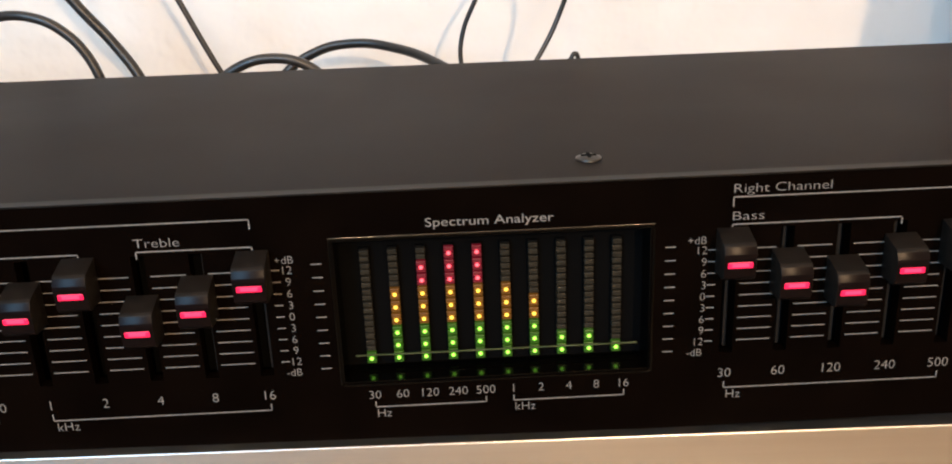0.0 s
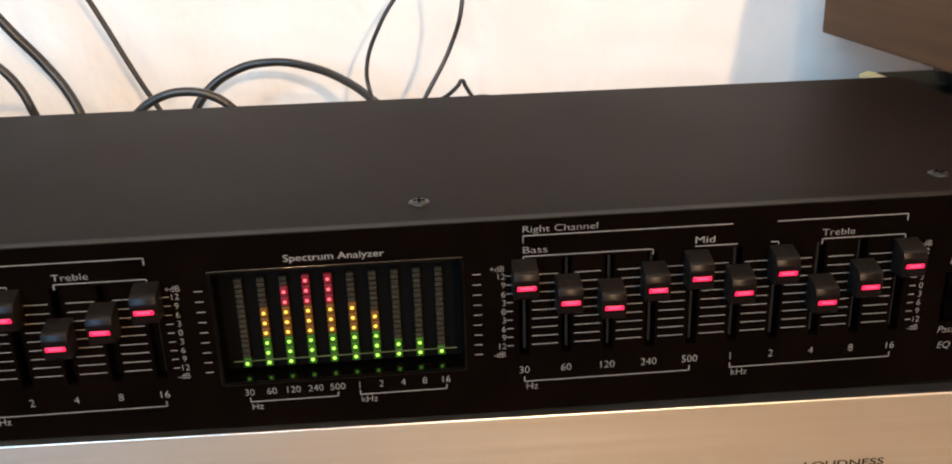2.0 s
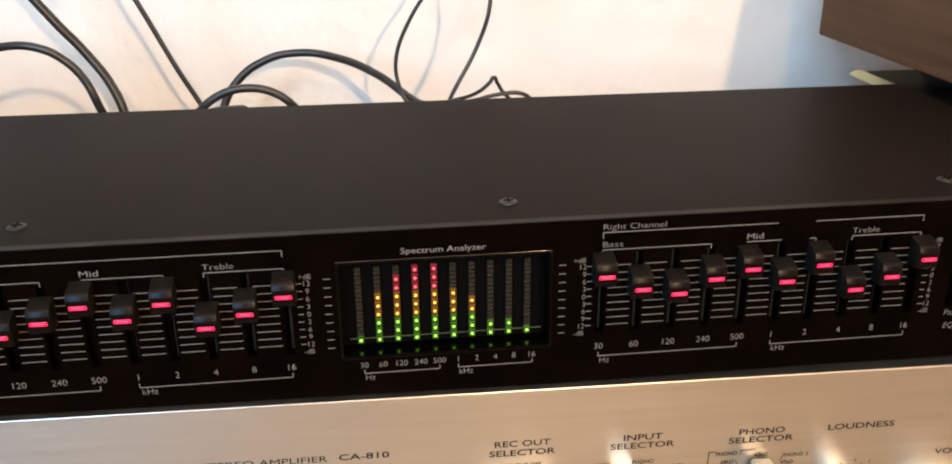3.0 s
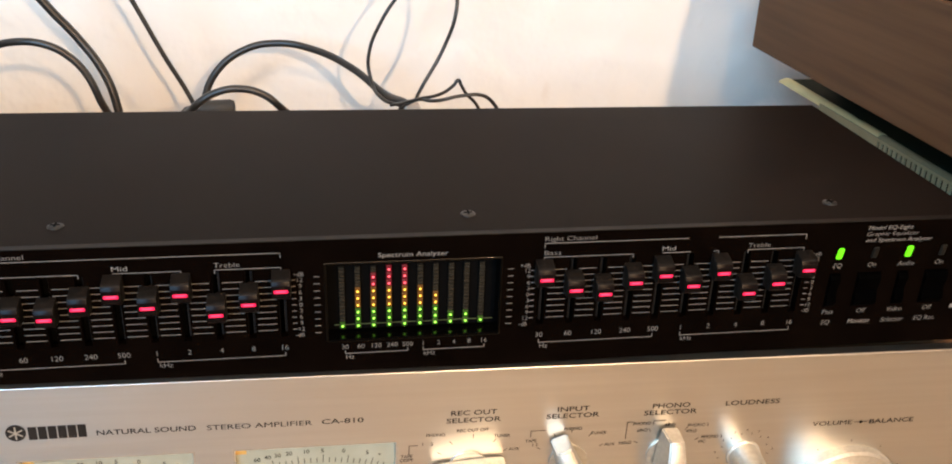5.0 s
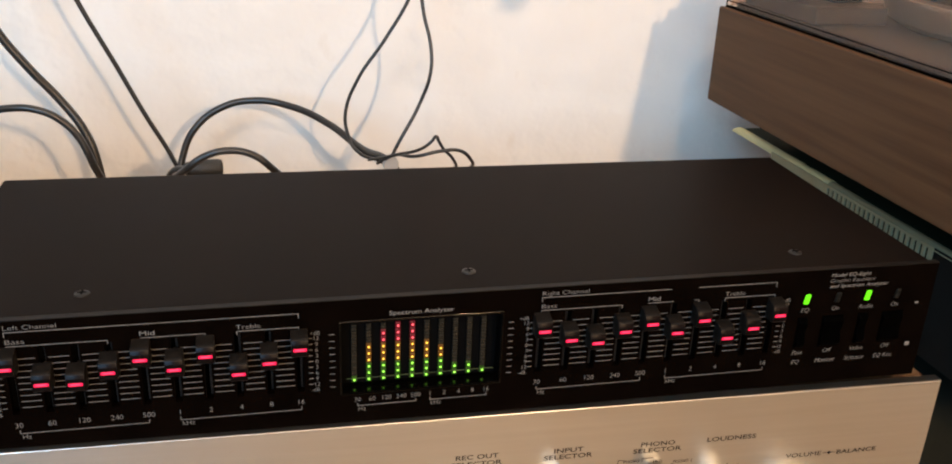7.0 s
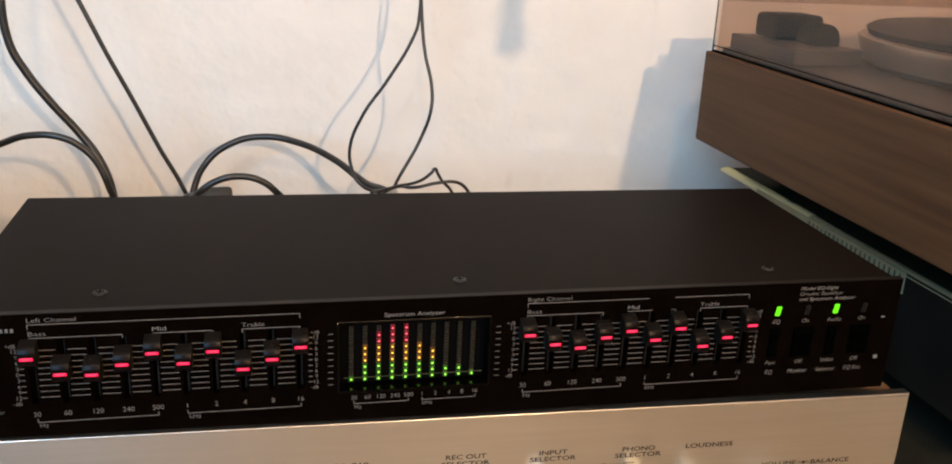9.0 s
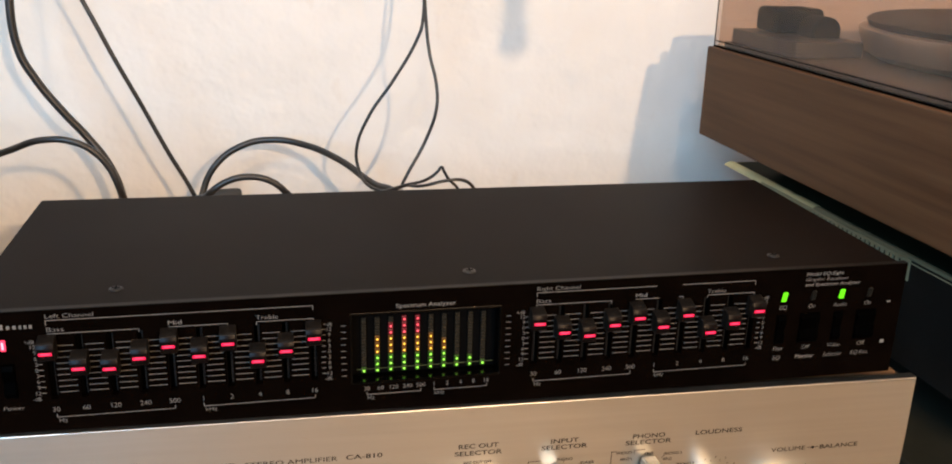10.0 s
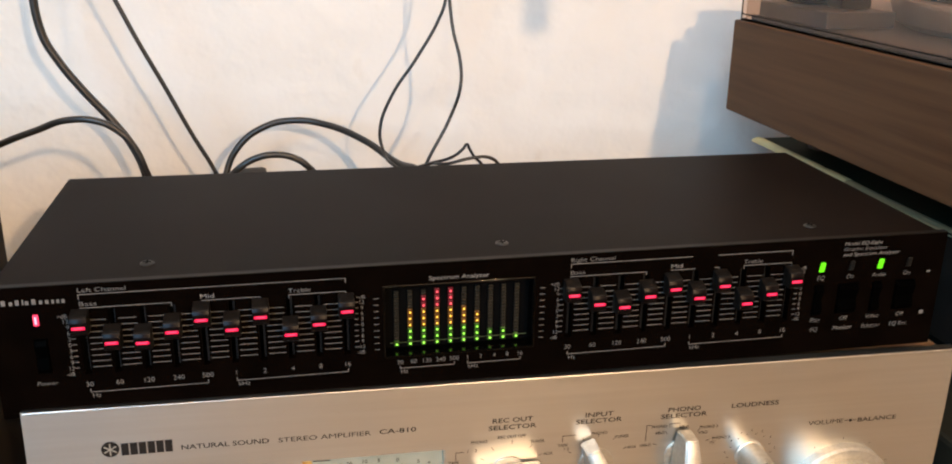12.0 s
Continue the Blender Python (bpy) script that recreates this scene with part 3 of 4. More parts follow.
bmesh.ops.translate(bm, verts=bm.verts, vec=(0, -0.0003, 0))
slider_mesh = bpy.data.meshes.new("slider_knob")
bm.to_mesh(slider_mesh)
bm.free()
slider_mesh.materials.append(PLASTIC)
slider_mesh.materials.append(FRONTSHADE)
slider_mesh.shade_smooth()
slider_mesh.set_sharp_from_angle(angle=radians(38))
bm = box(-0.0026, 0.0026, -0.0071, -0.0055, -0.00075, 0.00075, 0.0003)
box(-0.0017, 0.0017, -0.00715, -0.0068, -0.00035, 0.00035, bm=bm, slot=1)
light_mesh = bpy.data.meshes.new("indicator_light")
bm.to_mesh(light_mesh)
bm.free()
light_mesh.materials.append(REDLED)
light_mesh.materials.append(REDHOT)
bm = box(-0.0004, 0.0004, 0.0035, 0.0045, -0.0142, 0.0142, 0.0001)
rail_mesh = bpy.data.meshes.new("slide_rail")
bm.to_mesh(rail_mesh)
bm.free()
rail_mesh.materials.append(RAIL)
for xs, zs in ((LEFT, LEFT_Z), (RIGHT, RIGHT_Z)):
    for x, z in zip(xs, zs):
        s = new("slider_knob", slider_mesh)
        s.parent, s.location = eq, Vector((x, 0, z)) - ORG[eq]
        tagged(s, "black plastic slider knob")
        i = new("indicator_light", light_mesh)
        i.parent = s
        tagged(i, "glowing red indicator")
        r = new("slide_rail", rail_mesh)
        r.parent, r.location = eq, Vector((x + 0.0006, 0, 0.2092)) - ORG[eq]

# printing of the two channels
dash_mesh = {}


def dash(x0, x1, z):
    """One printed scale line; all of one length share a mesh."""
    w = round(x1 - x0, 5)
    if w not in dash_mesh:
        me = bpy.data.meshes.new("scale_line")
        bm = box(0, w, -0.00012, 0.0, -0.00010, 0.00010)
        bm.to_mesh(me)
        bm.free()
        me.materials.append(PRINT)
        dash_mesh[w] = me
    ob = new("scale_line", dash_mesh[w])
    ob.parent, ob.location = eq, Vector((x0, 0, z)) - ORG[eq]


LINES = [0.2190 - 0.00262 * i for i in range(9)]
DB = ("12", "9", "6", "3", "0", "3", "6", "9", "12")
for xs, right in ((LEFT, False), (RIGHT, True)):
    for a in xs[:-1]:
        for z in LINES:
            dash(a + 0.0022, a + 0.0094, z)
    xa, xb = xs[0], xs[-1]
    for z in LINES:
        dash(xa - 0.0047, xa - 0.0030, z)
        dash(xb + 0.0033, xb + 0.0050, z)
    for z, s in zip(LINES, DB):
        lettering(s, xa - 0.0050, z - 0.0009, 0.0018, PRINT, eq, align="right")
        lettering(s, xb + 0.0066, z - 0.0009, 0.0018, PRINT, eq, align="centre")
    for x, al in ((xa - 0.0052, "right"), (xb + 0.0042, "left")):
        lettering("+dB", x, LINES[0] + 0.0014, 0.0017, PRINT, eq, align=al)
        lettering("-dB", x, LINES[-1] - 0.0034, 0.0017, PRINT, eq, align=al)
    for x, s in zip(xs, ("30", "60", "120", "240", "500", "1", "2", "4", "8", "16")):
        lettering(s, x, 0.1892, 0.0022, PRINT, eq, align="centre")
    for a, b, s in ((xs[0], xs[4], "Hz"), (xs[5], xs[9], "kHz")):
        strokes("printed_bracket", [(a, 0.1880, a, 0.1866), (a, 0.1866, b, 0.1866), (b, 0.1866, b, 0.1880)], PRINT, eq)
        lettering(s, a + 0.0006, 0.1840, 0.0021, PRINT, eq)
    top, mid, low = 0.2303, 0.2244, 0.0014
    if right:
        strokes("printed_bracket", [(xa, top - 0.0019, xa, top), (xa, top, 0.0835, top)], PRINT, eq)
        strokes("printed_bracket", [(0.0962, top, xb, top), (xb, top, xb, top - 0.0019)], PRINT, eq)
        strokes("printed_bracket", [(xs[4], mid, 0.0852, mid)], PRINT, eq)
        strokes("printed_bracket", [(0.0948, mid, 0.0968, mid), (0.0968, mid, 0.0968, mid - low)], PRINT, eq)
    else:
        strokes("printed_bracket", [(xa, top - 0.0019, xa, top), (xa, top, xb, top), (xb, top, xb, top - 0.0019)], PRINT, eq)
        strokes("printed_bracket", [(xs[4], mid - low, xs[4], mid), (xs[4], mid, xs[6], mid), (xs[6], mid, xs[6], mid - low)], PRINT, eq)
    strokes("printed_bracket", [(xa, mid - low, xa, mid), (xa, mid, xs[3], mid), (xs[3], mid, xs[3], mid - low)], PRINT, eq)
    strokes("printed_bracket", [(xs[7], mid - low, xs[7], mid), (xs[7], mid, xb, mid), (xb, mid, xb, mid - low)], PRINT, eq)
    lettering("Right Channel" if right else "Left Channel", xa, 0.2312, 0.0019, PRINT, eq, width=0.0200 if right else 0.0182)
    lettering("Bass", xa, 0.2253, 0.0019, PRINT, eq, width=0.0065)
    lettering("Mid", xs[4] - 0.0002, 0.2253, 0.0019, PRINT, eq, width=0.0054)
    lettering("Treble", xs[7] - 0.0002, 0.2253, 0.0019, PRINT, eq, width=0.0092)

# the analyzer display
display = part("analyzer_display", box(WIN[0] + 0.0004, WIN[1] - 0.0004, 0.0078, 0.0090, WIN[2] - 0.002, WIN[3] + 0.002), SHADEBLACK, eq, "dark recessed spectrum display")
bm = pierced(WIN[0] - 0.0002, WIN[1] + 0.0002, WIN[2] - 0.0002, WIN[3] + 0.0002, -0.0007, 0.0078, [(WIN[0] + 0.0007, WIN[1] - 0.0007, WIN[2] + 0.0007, WIN[3] - 0.0007)])
front = [e for e in bm.edges if all(v.co.y < 0 for v in e.verts)]
bmesh.ops.bevel(bm, geom=front, offset=0.00045, segments=4, affect="EDGES")
part("bezel", bm, BEZEL, display, "gloss black bezel", smooth=True)
# both lines carry the LEDs' reflected light as colour
part("light_guide_edge", box(-0.0530, 0.0085, 0.0040, 0.0044, 0.19640, 0.19658), LEDSHEEN, display, "thin edge line, coloured as green LED light")
part("light_guide_edge", box(-0.0380, 0.0075, 0.0020, 0.0024, 0.19215, 0.19230), LEDSHEEN, display, "thin edge line, coloured as green LED light")
part("inner_sill", box(WIN[0] + 0.004, WIN[1] - 0.002, 0.0045, 0.0050, WIN[2] + 0.0012, WIN[2] + 0.0016), GLOSSBLACK, display)
# polished strip added to make the highlight along the bezel's top
lip = tube("bezel_lip", [(WIN[0], -0.0008, WIN[3] + 0.0003), (-0.022, -0.0008, WIN[3] + 0.0003), (WIN[1], -0.0008, WIN[3] + 0.0003)], 0.00022, CHROMELIP, display, "thin polished strip added for the bezel's top highlight")
seg_mesh = {}
for key, (body, point) in SEG.items():
    bm = box(-0.00100, 0.00100, -0.0003, 0.0012, 0.00014, 0.00128, 0.00018)
    box(-0.00100, 0.00100, -0.0003, 0.0012, -0.00128, -0.00014, 0.00018, bm=bm)
    tip = 0.4 if key == "off" else 1.0
    lathe([(0, 0.00046 * tip), (-0.0003, 0.00038 * tip), (-0.0005, 0.00015 * tip)], 8, "y", (0, -0.0003, -0.0001), bm=bm, slot=1)
    if key != "off":
        box(-0.00062, 0.00062, -0.00042, -0.0002, -0.00062, 0.00050, 0.0001, bm=bm, slot=2)
    bmesh.ops.recalc_face_normals(bm, faces=bm.faces)
    me = bpy.data.meshes.new("led_segment")
    bm.to_mesh(me)
    bm.free()
    me.materials.append(body)
    me.materials.append(point)
    me.materials.append(HALO.get(key, body))
    seg_mesh[key] = me
for i, lit in enumerate((1, 6, 8, 9, 9, 6, 5, 2, 2, 1)):
    x = -0.0497 + 0.00599 * i
    # the strip is near-black, as the shade between the segments
    bar = part("led_bar", box(x - 0.00115, x + 0.00115, 0.0068, 0.0078, 0.1934, 0.2206, 0.0002), SHADEBLACK, display, "near-black strip behind the segments")
    for k in range(9):
        key = ("green" if k < 3 else "amber" if k < 6 else "red") if k < lit else "off"
        s = new("led_segment", seg_mesh[key])
        s.parent, s.location = bar, Vector((x, 0.0060, 0.1950 + 0.0030 * k)) - ORG[eq]
        tagged(s, {"off": "unlit grey segment"}.get(key, "lit " + key + " segment"))
AT = [0.2200 - 0.0030 * i for i in range(9)]
for z in AT:
    dash(-0.0600, -0.0578, z)
    dash(0.0132, 0.0154, z)
lettering("Spectrum Analyzer", -0.0230, 0.2270, 0.0019, PRINT, eq, width=0.0262, align="centre")
AX = [-0.0490 + 0.0060 * i for i in range(10)]
for x, s in zip(AX, ("30", "60", "120", "240", "500", "1", "2", "4", "8", "16")):
    lettering(s, x, 0.1881, 0.0020, PRINT, eq, align="centre")
for a, b, s in ((AX[0], AX[4], "Hz"), (AX[5], AX[9], "kHz")):
    strokes("printed_bracket", [(a, 0.1873, a, 0.1861), (a, 0.1861, b, 0.1861), (b, 0.1861, b, 0.1873)], PRINT, eq)
    lettering(s, a + 0.0003, 0.1836, 0.0020, PRINT, eq)

# switches and lamps at both ends
for x, h in SWITCH:
    bm = prism([(0.006, 0.1968), (-0.0005, 0.1968), (-0.0018, 0.1990), (-0.0006, 0.2042), (-0.0018, 0.2095), (-0.0005, 0.2117), (0.006, 0.2117)], x - h + 0.0002, x + h - 0.0002, 0.0004)
    part("rocker_switch", bm, GLOSSBLACK, eq, "gloss black rocker switch")
power = part("power_light", box(-0.1951, -0.1931, -0.0008, 0.002, 0.2180, 0.2228, 0.0004), REDHOT, eq, "glowing red power light")
# paler glowing piece added for the bloom at the light's centre
part("bloom_core", box(-0.1946, -0.1936, -0.00095, 0.0, 0.2188, 0.2221, 0.0003), POWERBLOOM, power, "pale pink glowing piece for the light's bloom")
for x, lit in ((0.1487, True), (0.1638, False), (0.1788, True), (0.1937, False)):
    bm = box(x - 0.0012, x + 0.0012, -0.0008, 0.002, 0.2186, 0.2233, 0.0005)
    for v in bm.verts:
        v.co.x += 0.16 * (v.co.z - 0.221)
    part("status_light", bm, GREENLED if lit else UNLIT, eq, "glowing green status light" if lit else "unlit grey status light")
for x, a, b, c in ((0.1487, "EQ", "Pass", "EQ"), (0.1637, "On", "Off", "Monitor"), (0.1787, "Audio", "Video", "Selector"), (0.1935, "On", "Off", "EQ Rec.")):
    for s, z in ((a, 0.2147), (b, 0.1933), (c, 0.1883)):
        lettering(s, x, z - 0.0002, 0.0021, PRINT, eq, align="centre", slant=0.18)
lettering("Power", -0.1932, 0.1913, 0.0017, PRINT, eq, align="centre", slant=0.18, width=0.0082)
for s, z, w in (("Model EQ-Eight", 0.2311, 0.0195), ("Graphic Equalizer", 0.2284, 0.0225), ("and Spectrum Analyzer", 0.2257, 0.0292)):
    lettering(s, 0.1586, z, 0.0017, PRINT, eq, slant=0.2, width=w)
x = -0.2060
for i, w in enumerate((0.0028, 0.0022, 0.0024, 0.0010, 0.0024, 0.0026, 0.0022, 0.0022, 0.0018, 0.0018, 0.0020)):
    part("badge_block", box(x, x + w * 0.55, -0.0002, 0.0, 0.2273, 0.2295 if i in (0, 2, 3, 5) else 0.2288), PRINT, eq, "plain white maker's mark")
    x += w * 1.05
strokes("printed_bar", [(0.2044, 0.2155, 0.2054, 0.2155)], PRINT, eq, wide=0.0009)
strokes("printed_square", [(0.2049, 0.1942, 0.2051, 0.1942)], PRINT, eq, wide=0.0019)

# ---- the right-hand stack: box, vented deck, record player ----
low = thing("storage_box", (0.50, 0.19, 0.0), "dark olive flat storage box under the deck", "box")
part("body", box(0.246, 0.76, -0.01, 0.34, 0.0, 0.095, 0.002), OLIVE, low)
part("lid", box(0.243, 0.763, -0.013, 0.343, 0.095, 0.114, 0.003), OLIVE, low)

DX0, DX1, DY0, DY1, DZ0, DZ1 = 0.279, 0.70, -0.03, 0.325, 0.137, 0.2035
DYB, YV = 0.262, 0.085
deck = thing("vented_deck", (0.49, 0.19, 0.114), "beige-grey metal audio deck with slots along its top edge", "audio deck", rot=(-1.0, 0, 0))
slots = [(y, y + 0.0026, DZ1 - 0.0125, DZ1 - 0.0035) for y in np.arange(YV, 0.188, 0.0050)]
bm = pierced(YV - 0.004, DYB, DZ1 - 0.0150, DZ1 - 0.002, 0, 0.0012, [tuple(float(q) for q in s) for s in slots])
bmesh.ops.rotate(bm, verts=bm.verts, cent=(0, 0, 0), matrix=Matrix.Rotation(radians(90), 3, "Z"))
bmesh.ops.translate(bm, verts=bm.verts, vec=(DX0 + 0.0006, 0, 0))
part("vent_strip", bm, SHADEDBEIGE, deck, "beige strip with vent slots, in a shaded tone")
# the side is coloured dark for the shade towards the front
part("side_panel", box(DX0, DX0 + 0.0024, DY0, YV - 0.0042, DZ1 - 0.0150, DZ1 - 0.0022), SHADEDSIDE, deck, "deck side panel, darkened for the shade on it")
part("side_panel", box(DX0 + 0.0006, DX0 + 0.0030, DY0, DYB - 0.001, DZ0, DZ1 - 0.0152), SHADEDSIDE, deck, "deck side panel, darkened for the shade on it")
part("inner_chassis", box(DX0 + 0.004, DX1, DY0 + 0.002, DYB - 0.004, DZ0 + 0.001, DZ1 - 0.003), SHADEBLACK, deck)
part("top_plate", box(DX0 + 0.006, DX1, DY0, DY1 - 0.004, DZ1 - 0.003, DZ1 - 0.001, 0.0005), GAPGREEN, deck, "green top plate, darkened for the gap's shade")


def rounded_edge(stations, mat, label):
    """A half-round edge along y: stations of (y, how far its crown has come down)."""
    own, steps, loops = bmesh.new(), 8, []
    for y, drop in stations:
        ring = []
        for i in range(steps + 1):
            a = math.pi * i / steps
            ring.append(own.verts.new((DX0 + 0.0040 - 0.0042 * math.cos(a), y, DZ1 - 0.0040 + (0.0042 - drop) * math.sin(a))))
        loops.append(ring)
    for a, b in zip(loops, loops[1:]):
        for i in range(steps):
            own.faces.new((a[i], a[i + 1], b[i + 1], b[i]))
        own.faces.new((a[steps], a[0], b[0], b[steps]))
    own.faces.new(loops[0])
    own.faces.new(loops[-1][::-1])
    return part("top_edge", own, mat, deck, label, smooth=True)


# shaded tone in front, lit tone at the rear, both put into the colour
rounded_edge([(DY0, 0.0012), (0.150, 0.0012), (0.1895, 0.0006)], SHADEDBEIGE, "beige top edge over the slots, in a shaded tone")
rounded_edge([(0.1897, 0.0002), (0.215, 0.0), (0.222, 0.0006), (0.228, 0.0), (DY1 - 0.006, 0.0), (DY1 - 0.003, 0.0005), (DY1, 0.002)], LITBEIGE, "rounded beige top edge, in a lit tone")
for fx in (0.31, 0.67):
    for fy in (0.0, 0.23):
        part("foot", lathe([(0.114, 0.012), (0.1375, 0.013)], 20, "z", (fx, fy, 0)), RUBBER, deck)

TX0, TX1, TY0, TY1, TZ0, TZ1 = 0.2445, 0.695, -0.05, 0.309, 0.228, 0.297
player = thing("record_player", (0.47, TY1, 0.2035), "walnut record player with a smoked clear dust cover", "record player", rot=(-1.0, 0, 0))
part("plinth", box(TX0, TX1, TY0, TY1, TZ0, TZ1, 0.0012), WALNUT, player, "walnut veneered plinth")
part("deck_plate", box(TX0 + 0.009, TX1 - 0.009, TY0 + 0.009, TY1 - 0.009, TZ1, TZ1 + 0.0045, 0.001), DECK, player, "grey metal deck plate")
for fx in (0.315, 0.66):
    for fy in (0.0, 0.27):
        part("foot", lathe([(0.2035, 0.016), (0.210, 0.019), (0.228, 0.019)], 24, "z", (fx, fy, 0)), RUBBER, player)
CX0, CX1, CY0, CY1, CZ0, CZ1 = TX0 + 0.004, TX1 - 0.004, TY0 + 0.004, TY1 - 0.004, TZ1 + 0.0014, TZ1 + 0.074
T = 0.003
cover = part("dust_cover", box(CX0, CX1, CY0, CY1, CZ1 + 0.0002, CZ1 + T, 0.0006), TINTED, player, "smoked transparent dust cover")
for a in ((CX0, CX0 + T, CY0, CY1, CZ0, CZ1), (CX1 - T, CX1, CY0, CY1, CZ0, CZ1), (CX0 + T + 0.0002, CX1 - T - 0.0002, CY0, CY0 + T, CZ0, CZ1), (CX0 + T + 0.0002, CX1 - T - 0.0002, CY1 - T, CY1, CZ0, CZ1)):
    part("cover_side", box(*a), TINTED, cover).visible_shadow = False
cover.visible_shadow = False
part("cover_lip", box(CX0 + T + 0.0004, CX1 - T - 0.0004, CY1 - T - 0.0024, CY1 - T - 0.0004, 0.3352, CZ1 - 0.0004), TINTED, cover, "folded back lip").visible_shadow = False
# two thin black strips draw the double dark line at the cover's foot
part("seam_line", box(CX0 - 0.0008, CX0 + 0.0030, CY0, CY1, TZ1 + 0.0001, CZ0 - 0.0001), GLOSSBLACK, player, "thin black line along the cover's foot")
part("seam_line", box(CX0 - 0.0004, CX0 - 0.0001, CY0, CY1, CZ0 + 0.0030, CZ0 + 0.0037), GLOSSBLACK, player, "thin black line along the cover's foot")
part("cover_corner", box(CX0 - 0.0003, CX0 + 0.0004, CY1 + 0.0001, CY1 + 0.0008, CZ0, CZ1), GLOSSBLACK, cover, "dark cover edge")
pc = (0.447, 0.150)
part("platter", lathe([(0.3015, 0.138), (0.306, 0.146), (0.318, 0.150), (0.3215, 0.150), (0.3225, 0.147)], 72, "z", (pc[0], pc[1], 0)), PLATTER, player, "cast metal platter", smooth=True)
part("record_mat", lathe([(0.3225, 0.144), (0.3265, 0.146), (0.3285, 0.143), (0.3290, 0.03)], 72, "z", (pc[0], pc[1], 0)), RUBBER, player, "black ribbed rubber mat", smooth=True)
arm = part("arm_base", box(0.2555, 0.306, 0.200, 0.292, 0.3015, 0.3125, 0.001), DECK, player)
housing = part("arm_housing", box(0.2645, 0.303, 0.246, 0.276, 0.313, 0.3305, 0.004, 4), GLOSSBLACK, player, "gloss dark arm housing", smooth=True)
# two small domes added as the glints on the housing
for hx in (0.273, 0.294):
    part("glint_dome", lathe([(0.3300, 0.0026), (0.3312, 0.0022), (0.3318, 0.0)], 20, "z", (hx, 0.254, -0.0005)), SCREW, housing, "small metal dome that stands for a glint", smooth=True)
part("counterweight", lathe([(0.0, 0.0), (0.0002, 0.0095), (0.002, 0.0112), (0.020, 0.0112), (0.022, 0.0095), (0.0222, 0.0)], 32, "y", (0.2905, 0.221, 0.3160)), GLOSSBLACK, player, "black arm counterweight", smooth=True)

# ---- cabinet at the other side ----
cab = thing("side_cabinet", (-0.42, 0.10, 0.0), "dark brown laminate cabinet beside the equipment", "cabinet")
part("carcass", box(-0.60, -0.2605, 0.010, 0.200, 0.0, 0.262, 0.002), GREYBROWN, cab)
part("door", box(-0.598, -0.2630, 0.002, 0.0095, 0.004, 0.258, 0.0015), GREYBROWN, cab)

# ---- cables behind the equipment ----
def cable(points, radius, label, name="audio_cable"):
    return tagged(tube(name, points, radius, CABLE), label, "cable", "cables behind the equipment")


cable([(-0.262, 0.405, 0.62), (-0.268, 0.400, 0.42), (-0.2695, 0.382, 0.33), (-0.267, 0.380, 0.281), (-0.258, 0.380, 0.261), (-0.242, 0.380, 0.237), (-0.225, 0.380, 0.215), (-0.211, 0.375, 0.195), (-0.203, 0.370, 0.173), (-0.200, 0.365, 0.10), (-0.19, 0.34, 0.04)], 0.0031,
      "thick black power cable hanging down the wall")
cable([(-0.39, 0.330, 0.150), (-0.307, 0.277, 0.2094), (-0.273, 0.262, 0.2278), (-0.249, 0.2525, 0.238), (-0.226, 0.243, 0.2466), (-0.2076, 0.240, 0.2456), (-0.197, 0.240, 0.2394), (-0.189, 0.240, 0.2297), (-0.1825, 0.242, 0.2104), (-0.183, 0.29, 0.177), (-0.180, 0.318, 0.14), (-0.17, 0.325, 0.05)], 0.0022,
      "black cable bending over behind the equalizer")
cable([(-0.345, 0.405, 0.62), (-0.262, 0.385, 0.41), (-0.212, 0.370, 0.3065), (-0.199, 0.369, 0.277), (-0.183, 0.369, 0.243), (-0.166, 0.368, 0.206), (-0.150, 0.367, 0.174), (-0.13, 0.36, 0.12), (-0.12, 0.33, 0.04)], 0.0017,
      "thin straight black cable running down the wall")
for off, r in ((0.0, 0.0027), (0.0048, 0.0024)):
    cable([(-0.152, 0.345 + off, 0.10), (-0.1450, 0.3900 + off, 0.1635 - off * 0.3), (-0.1340, 0.3950 + off, 0.1870 - off * 0.3), (-0.1120, 0.3980 + off, 0.2030 - off * 0.3), (-0.0880, 0.3970 + off, 0.2078 - off * 0.3), (-0.0625, 0.3880 + off, 0.2055 - off * 0.3), (-0.0350, 0.3620 + off, 0.1985 - off * 0.3), (-0.0120, 0.330 + off * 0.6, 0.1875), (0.006, 0.305, 0.184), (0.02, 0.315, 0.15), (0.02, 0.325, 0.04)], r,
          "black cable arching up behind the equalizer")
cable([(-0.142, 0.325, 0.05), (-0.140, 0.318, 0.14), (-0.136, 0.270, 0.190), (-0.127, 0.208, 0.2185), (-0.115, 0.205, 0.2275), (-0.101, 0.205, 0.2302), (-0.088, 0.205, 0.2268), (-0.0795, 0.207, 0.2190), (-0.071, 0.25, 0.192), (-0.068, 0.315, 0.14), (-0.068, 0.325, 0.05)], 0.0021,
      "black cable in a low loop behind the equalizer")
cable([(0.020, 0.405, 0.60), (0.028, 0.37, 0.38), (0.0272, 0.346, 0.308), (0.023, 0.345, 0.296), (0.005, 0.345, 0.265), (-0.014, 0.345, 0.237), (-0.0235, 0.345, 0.211), (-0.022, 0.342, 0.196), (-0.015, 0.320, 0.188), (0.002, 0.306, 0.183), (0.012, 0.32, 0.13), (0.012, 0.33, 0.05)], 0.0013,
      "thin black lead hanging in a slack bend")
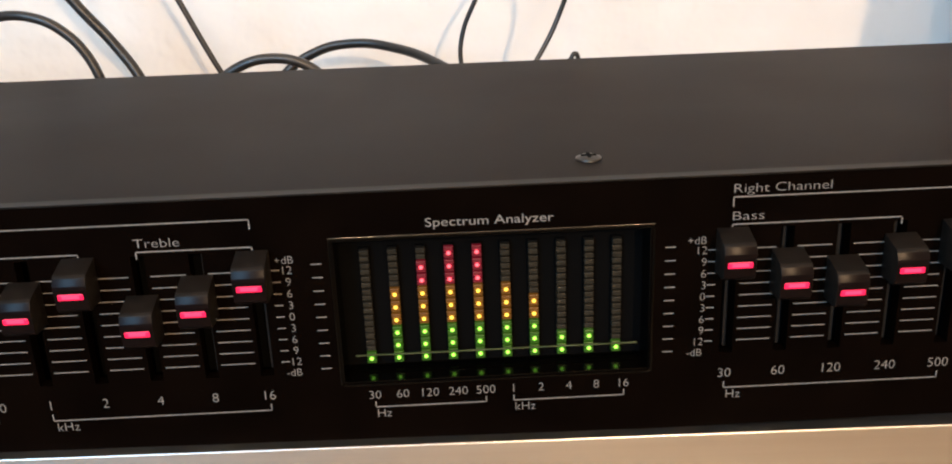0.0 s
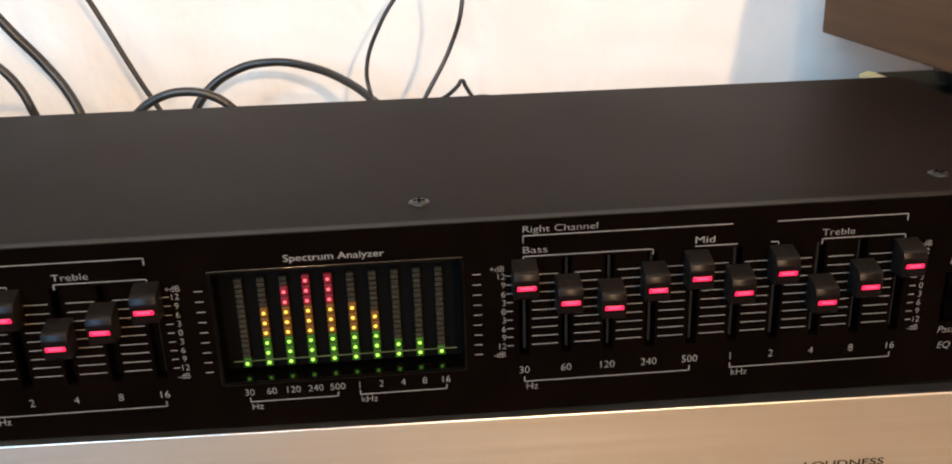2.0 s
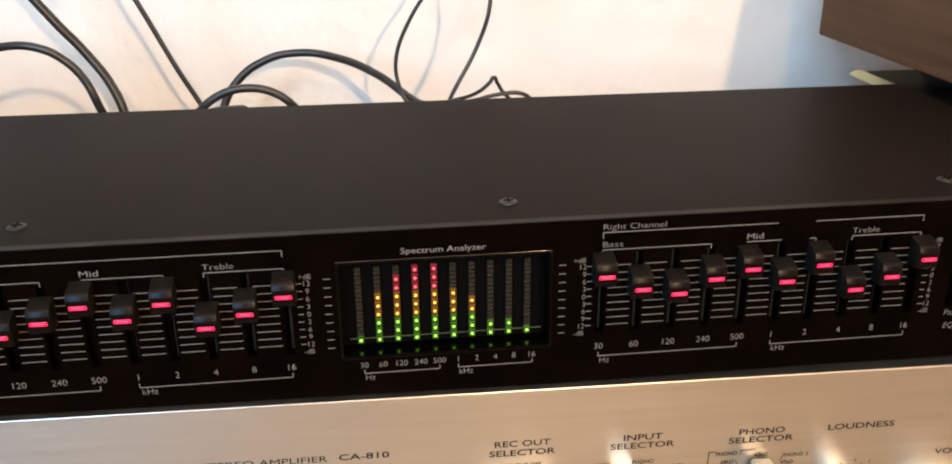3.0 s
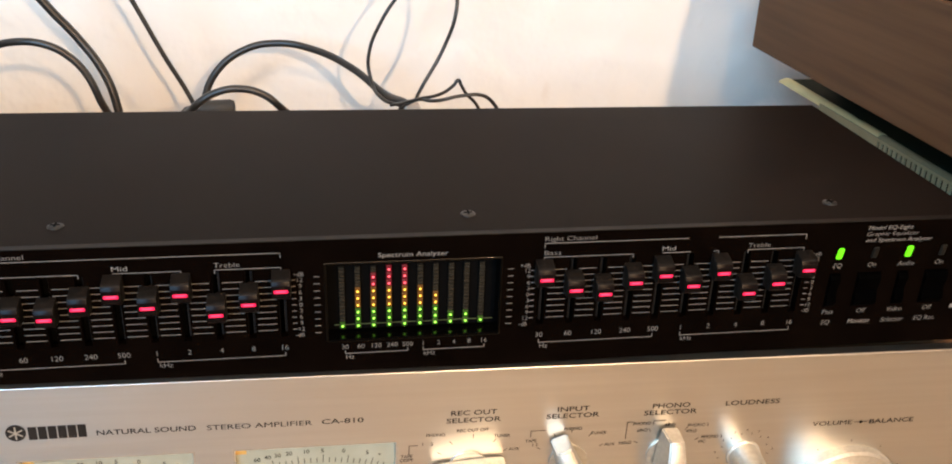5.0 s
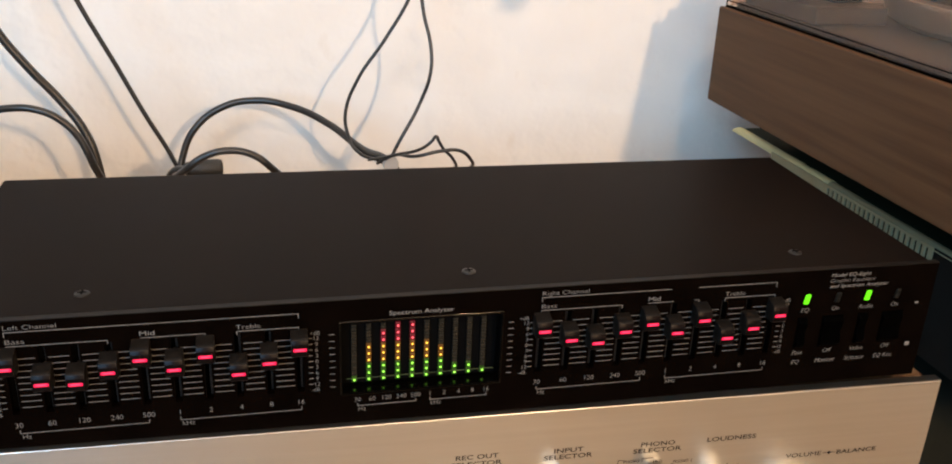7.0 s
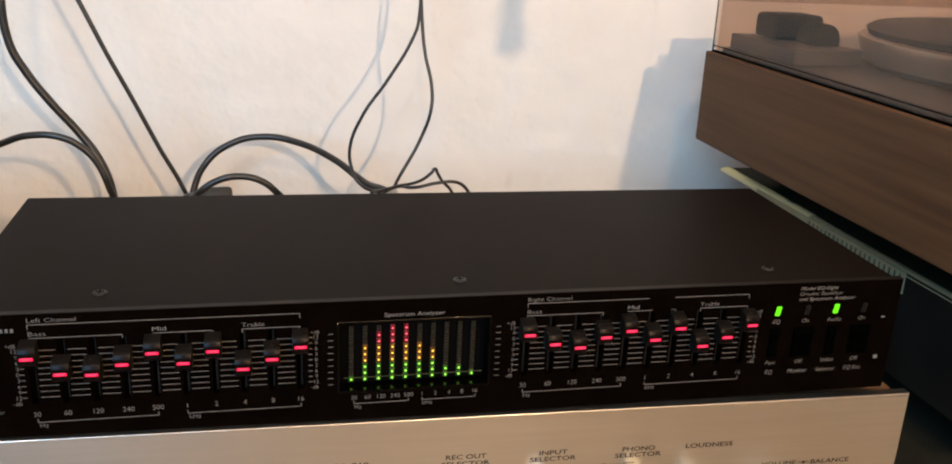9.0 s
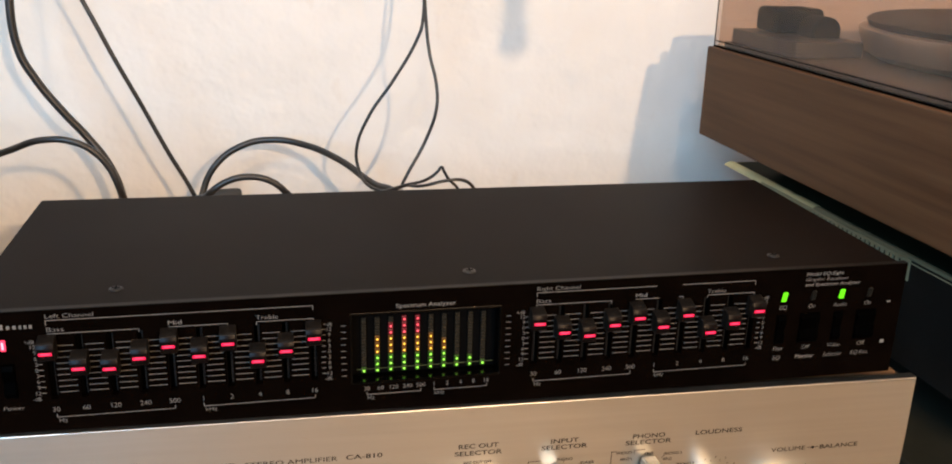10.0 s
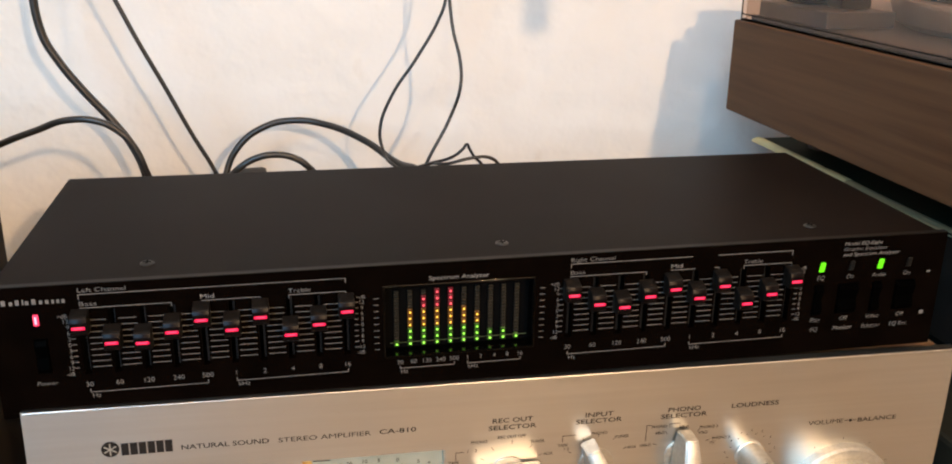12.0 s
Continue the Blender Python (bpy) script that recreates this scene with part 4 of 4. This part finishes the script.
cable([(0.022, 0.407, 0.60), (0.0285, 0.36, 0.38), (0.0270, 0.326, 0.310), (0.029, 0.321, 0.289), (0.0335, 0.315, 0.267), (0.0330, 0.310, 0.250), (0.026, 0.310, 0.228), (0.006, 0.305, 0.191), (0.000, 0.312, 0.165), (0.0, 0.325, 0.05)], 0.0013,
      "thin black lead hanging beside its twin")
cable([(-0.010, 0.312, 0.186), (0.006, 0.275, 0.202), (0.020, 0.262, 0.2100), (0.0266, 0.260, 0.2160), (0.0288, 0.260, 0.2186), (0.0305, 0.260, 0.2158), (0.0340, 0.260, 0.210), (0.0405, 0.262, 0.203), (0.050, 0.305, 0.17), (0.055, 0.325, 0.05)], 0.0011, "short thin black wire end bent to a peak")
cable([(-0.004, 0.310, 0.184), (0.006, 0.280, 0.200), (0.016, 0.258, 0.2060), (0.031, 0.255, 0.2100), (0.044, 0.255, 0.2100), (0.0515, 0.258, 0.204), (0.060, 0.305, 0.17), (0.065, 0.325, 0.05)], 0.0012, "short thin black wire end in a flat bend")
tagged(part("cable_tie", lathe([(-0.0045, 0.0048), (-0.003, 0.0056), (0.003, 0.0056), (0.0045, 0.0048)], 20, "y", (0.004, 0.300, 0.187)), TIE, smooth=True), "clear plastic tie round the cable bundle", "cable tie")

# ---- a plug that hangs above, by its shadow on the wall ----
plug = thing("hanging_plug", (0.1633, -0.0020, 0.3952), "black moulded plug hanging on a thin cord", "plug")
part("body", lathe([(0.3952, 0.002), (0.4122, 0.0062), (0.4002, 0.0094), (0.4122, 0.0088), (0.4412, 0.0058), (0.4372, 0.0030), (0.4452, 0.0020)], 24, "z", (0.1633, -0.0020, 0)), RUBBER, plug, smooth=True)
tube("cord", [(0.1633, -0.0020, 0.4412), (0.1623, 0.0080, 0.70), (0.1613, 0.0180, 1.2), (0.1633, 0.0180, 1.749)], 0.0013, CABLE, plug)

# ---- a connector lying among the cables ----
conn = thing("cable_connector", (-0.118, 0.25, 0.2045), "dark grey moulded connector among the cables behind the equalizer", "connector")
bm = lathe([(-0.014, 0.0024), (-0.0125, 0.0040), (-0.005, 0.0052), (0.007, 0.0056), (0.0092, 0.0048), (0.0098, 0.0030)], 20, "y")
bmesh.ops.rotate(bm, verts=bm.verts, cent=(0, 0, 0), matrix=Matrix.Rotation(radians(-90), 3, "Z"))
bmesh.ops.translate(bm, verts=bm.verts, vec=(-0.118, 0.25, 0.2045))
part("body", bm, RUBBER, conn, smooth=True)
tube("cord", [(-0.131, 0.25, 0.2045), (-0.138, 0.258, 0.201), (-0.145, 0.29, 0.175), (-0.148, 0.322, 0.10), (-0.148, 0.326, 0.001)], 0.0022, CABLE, conn)
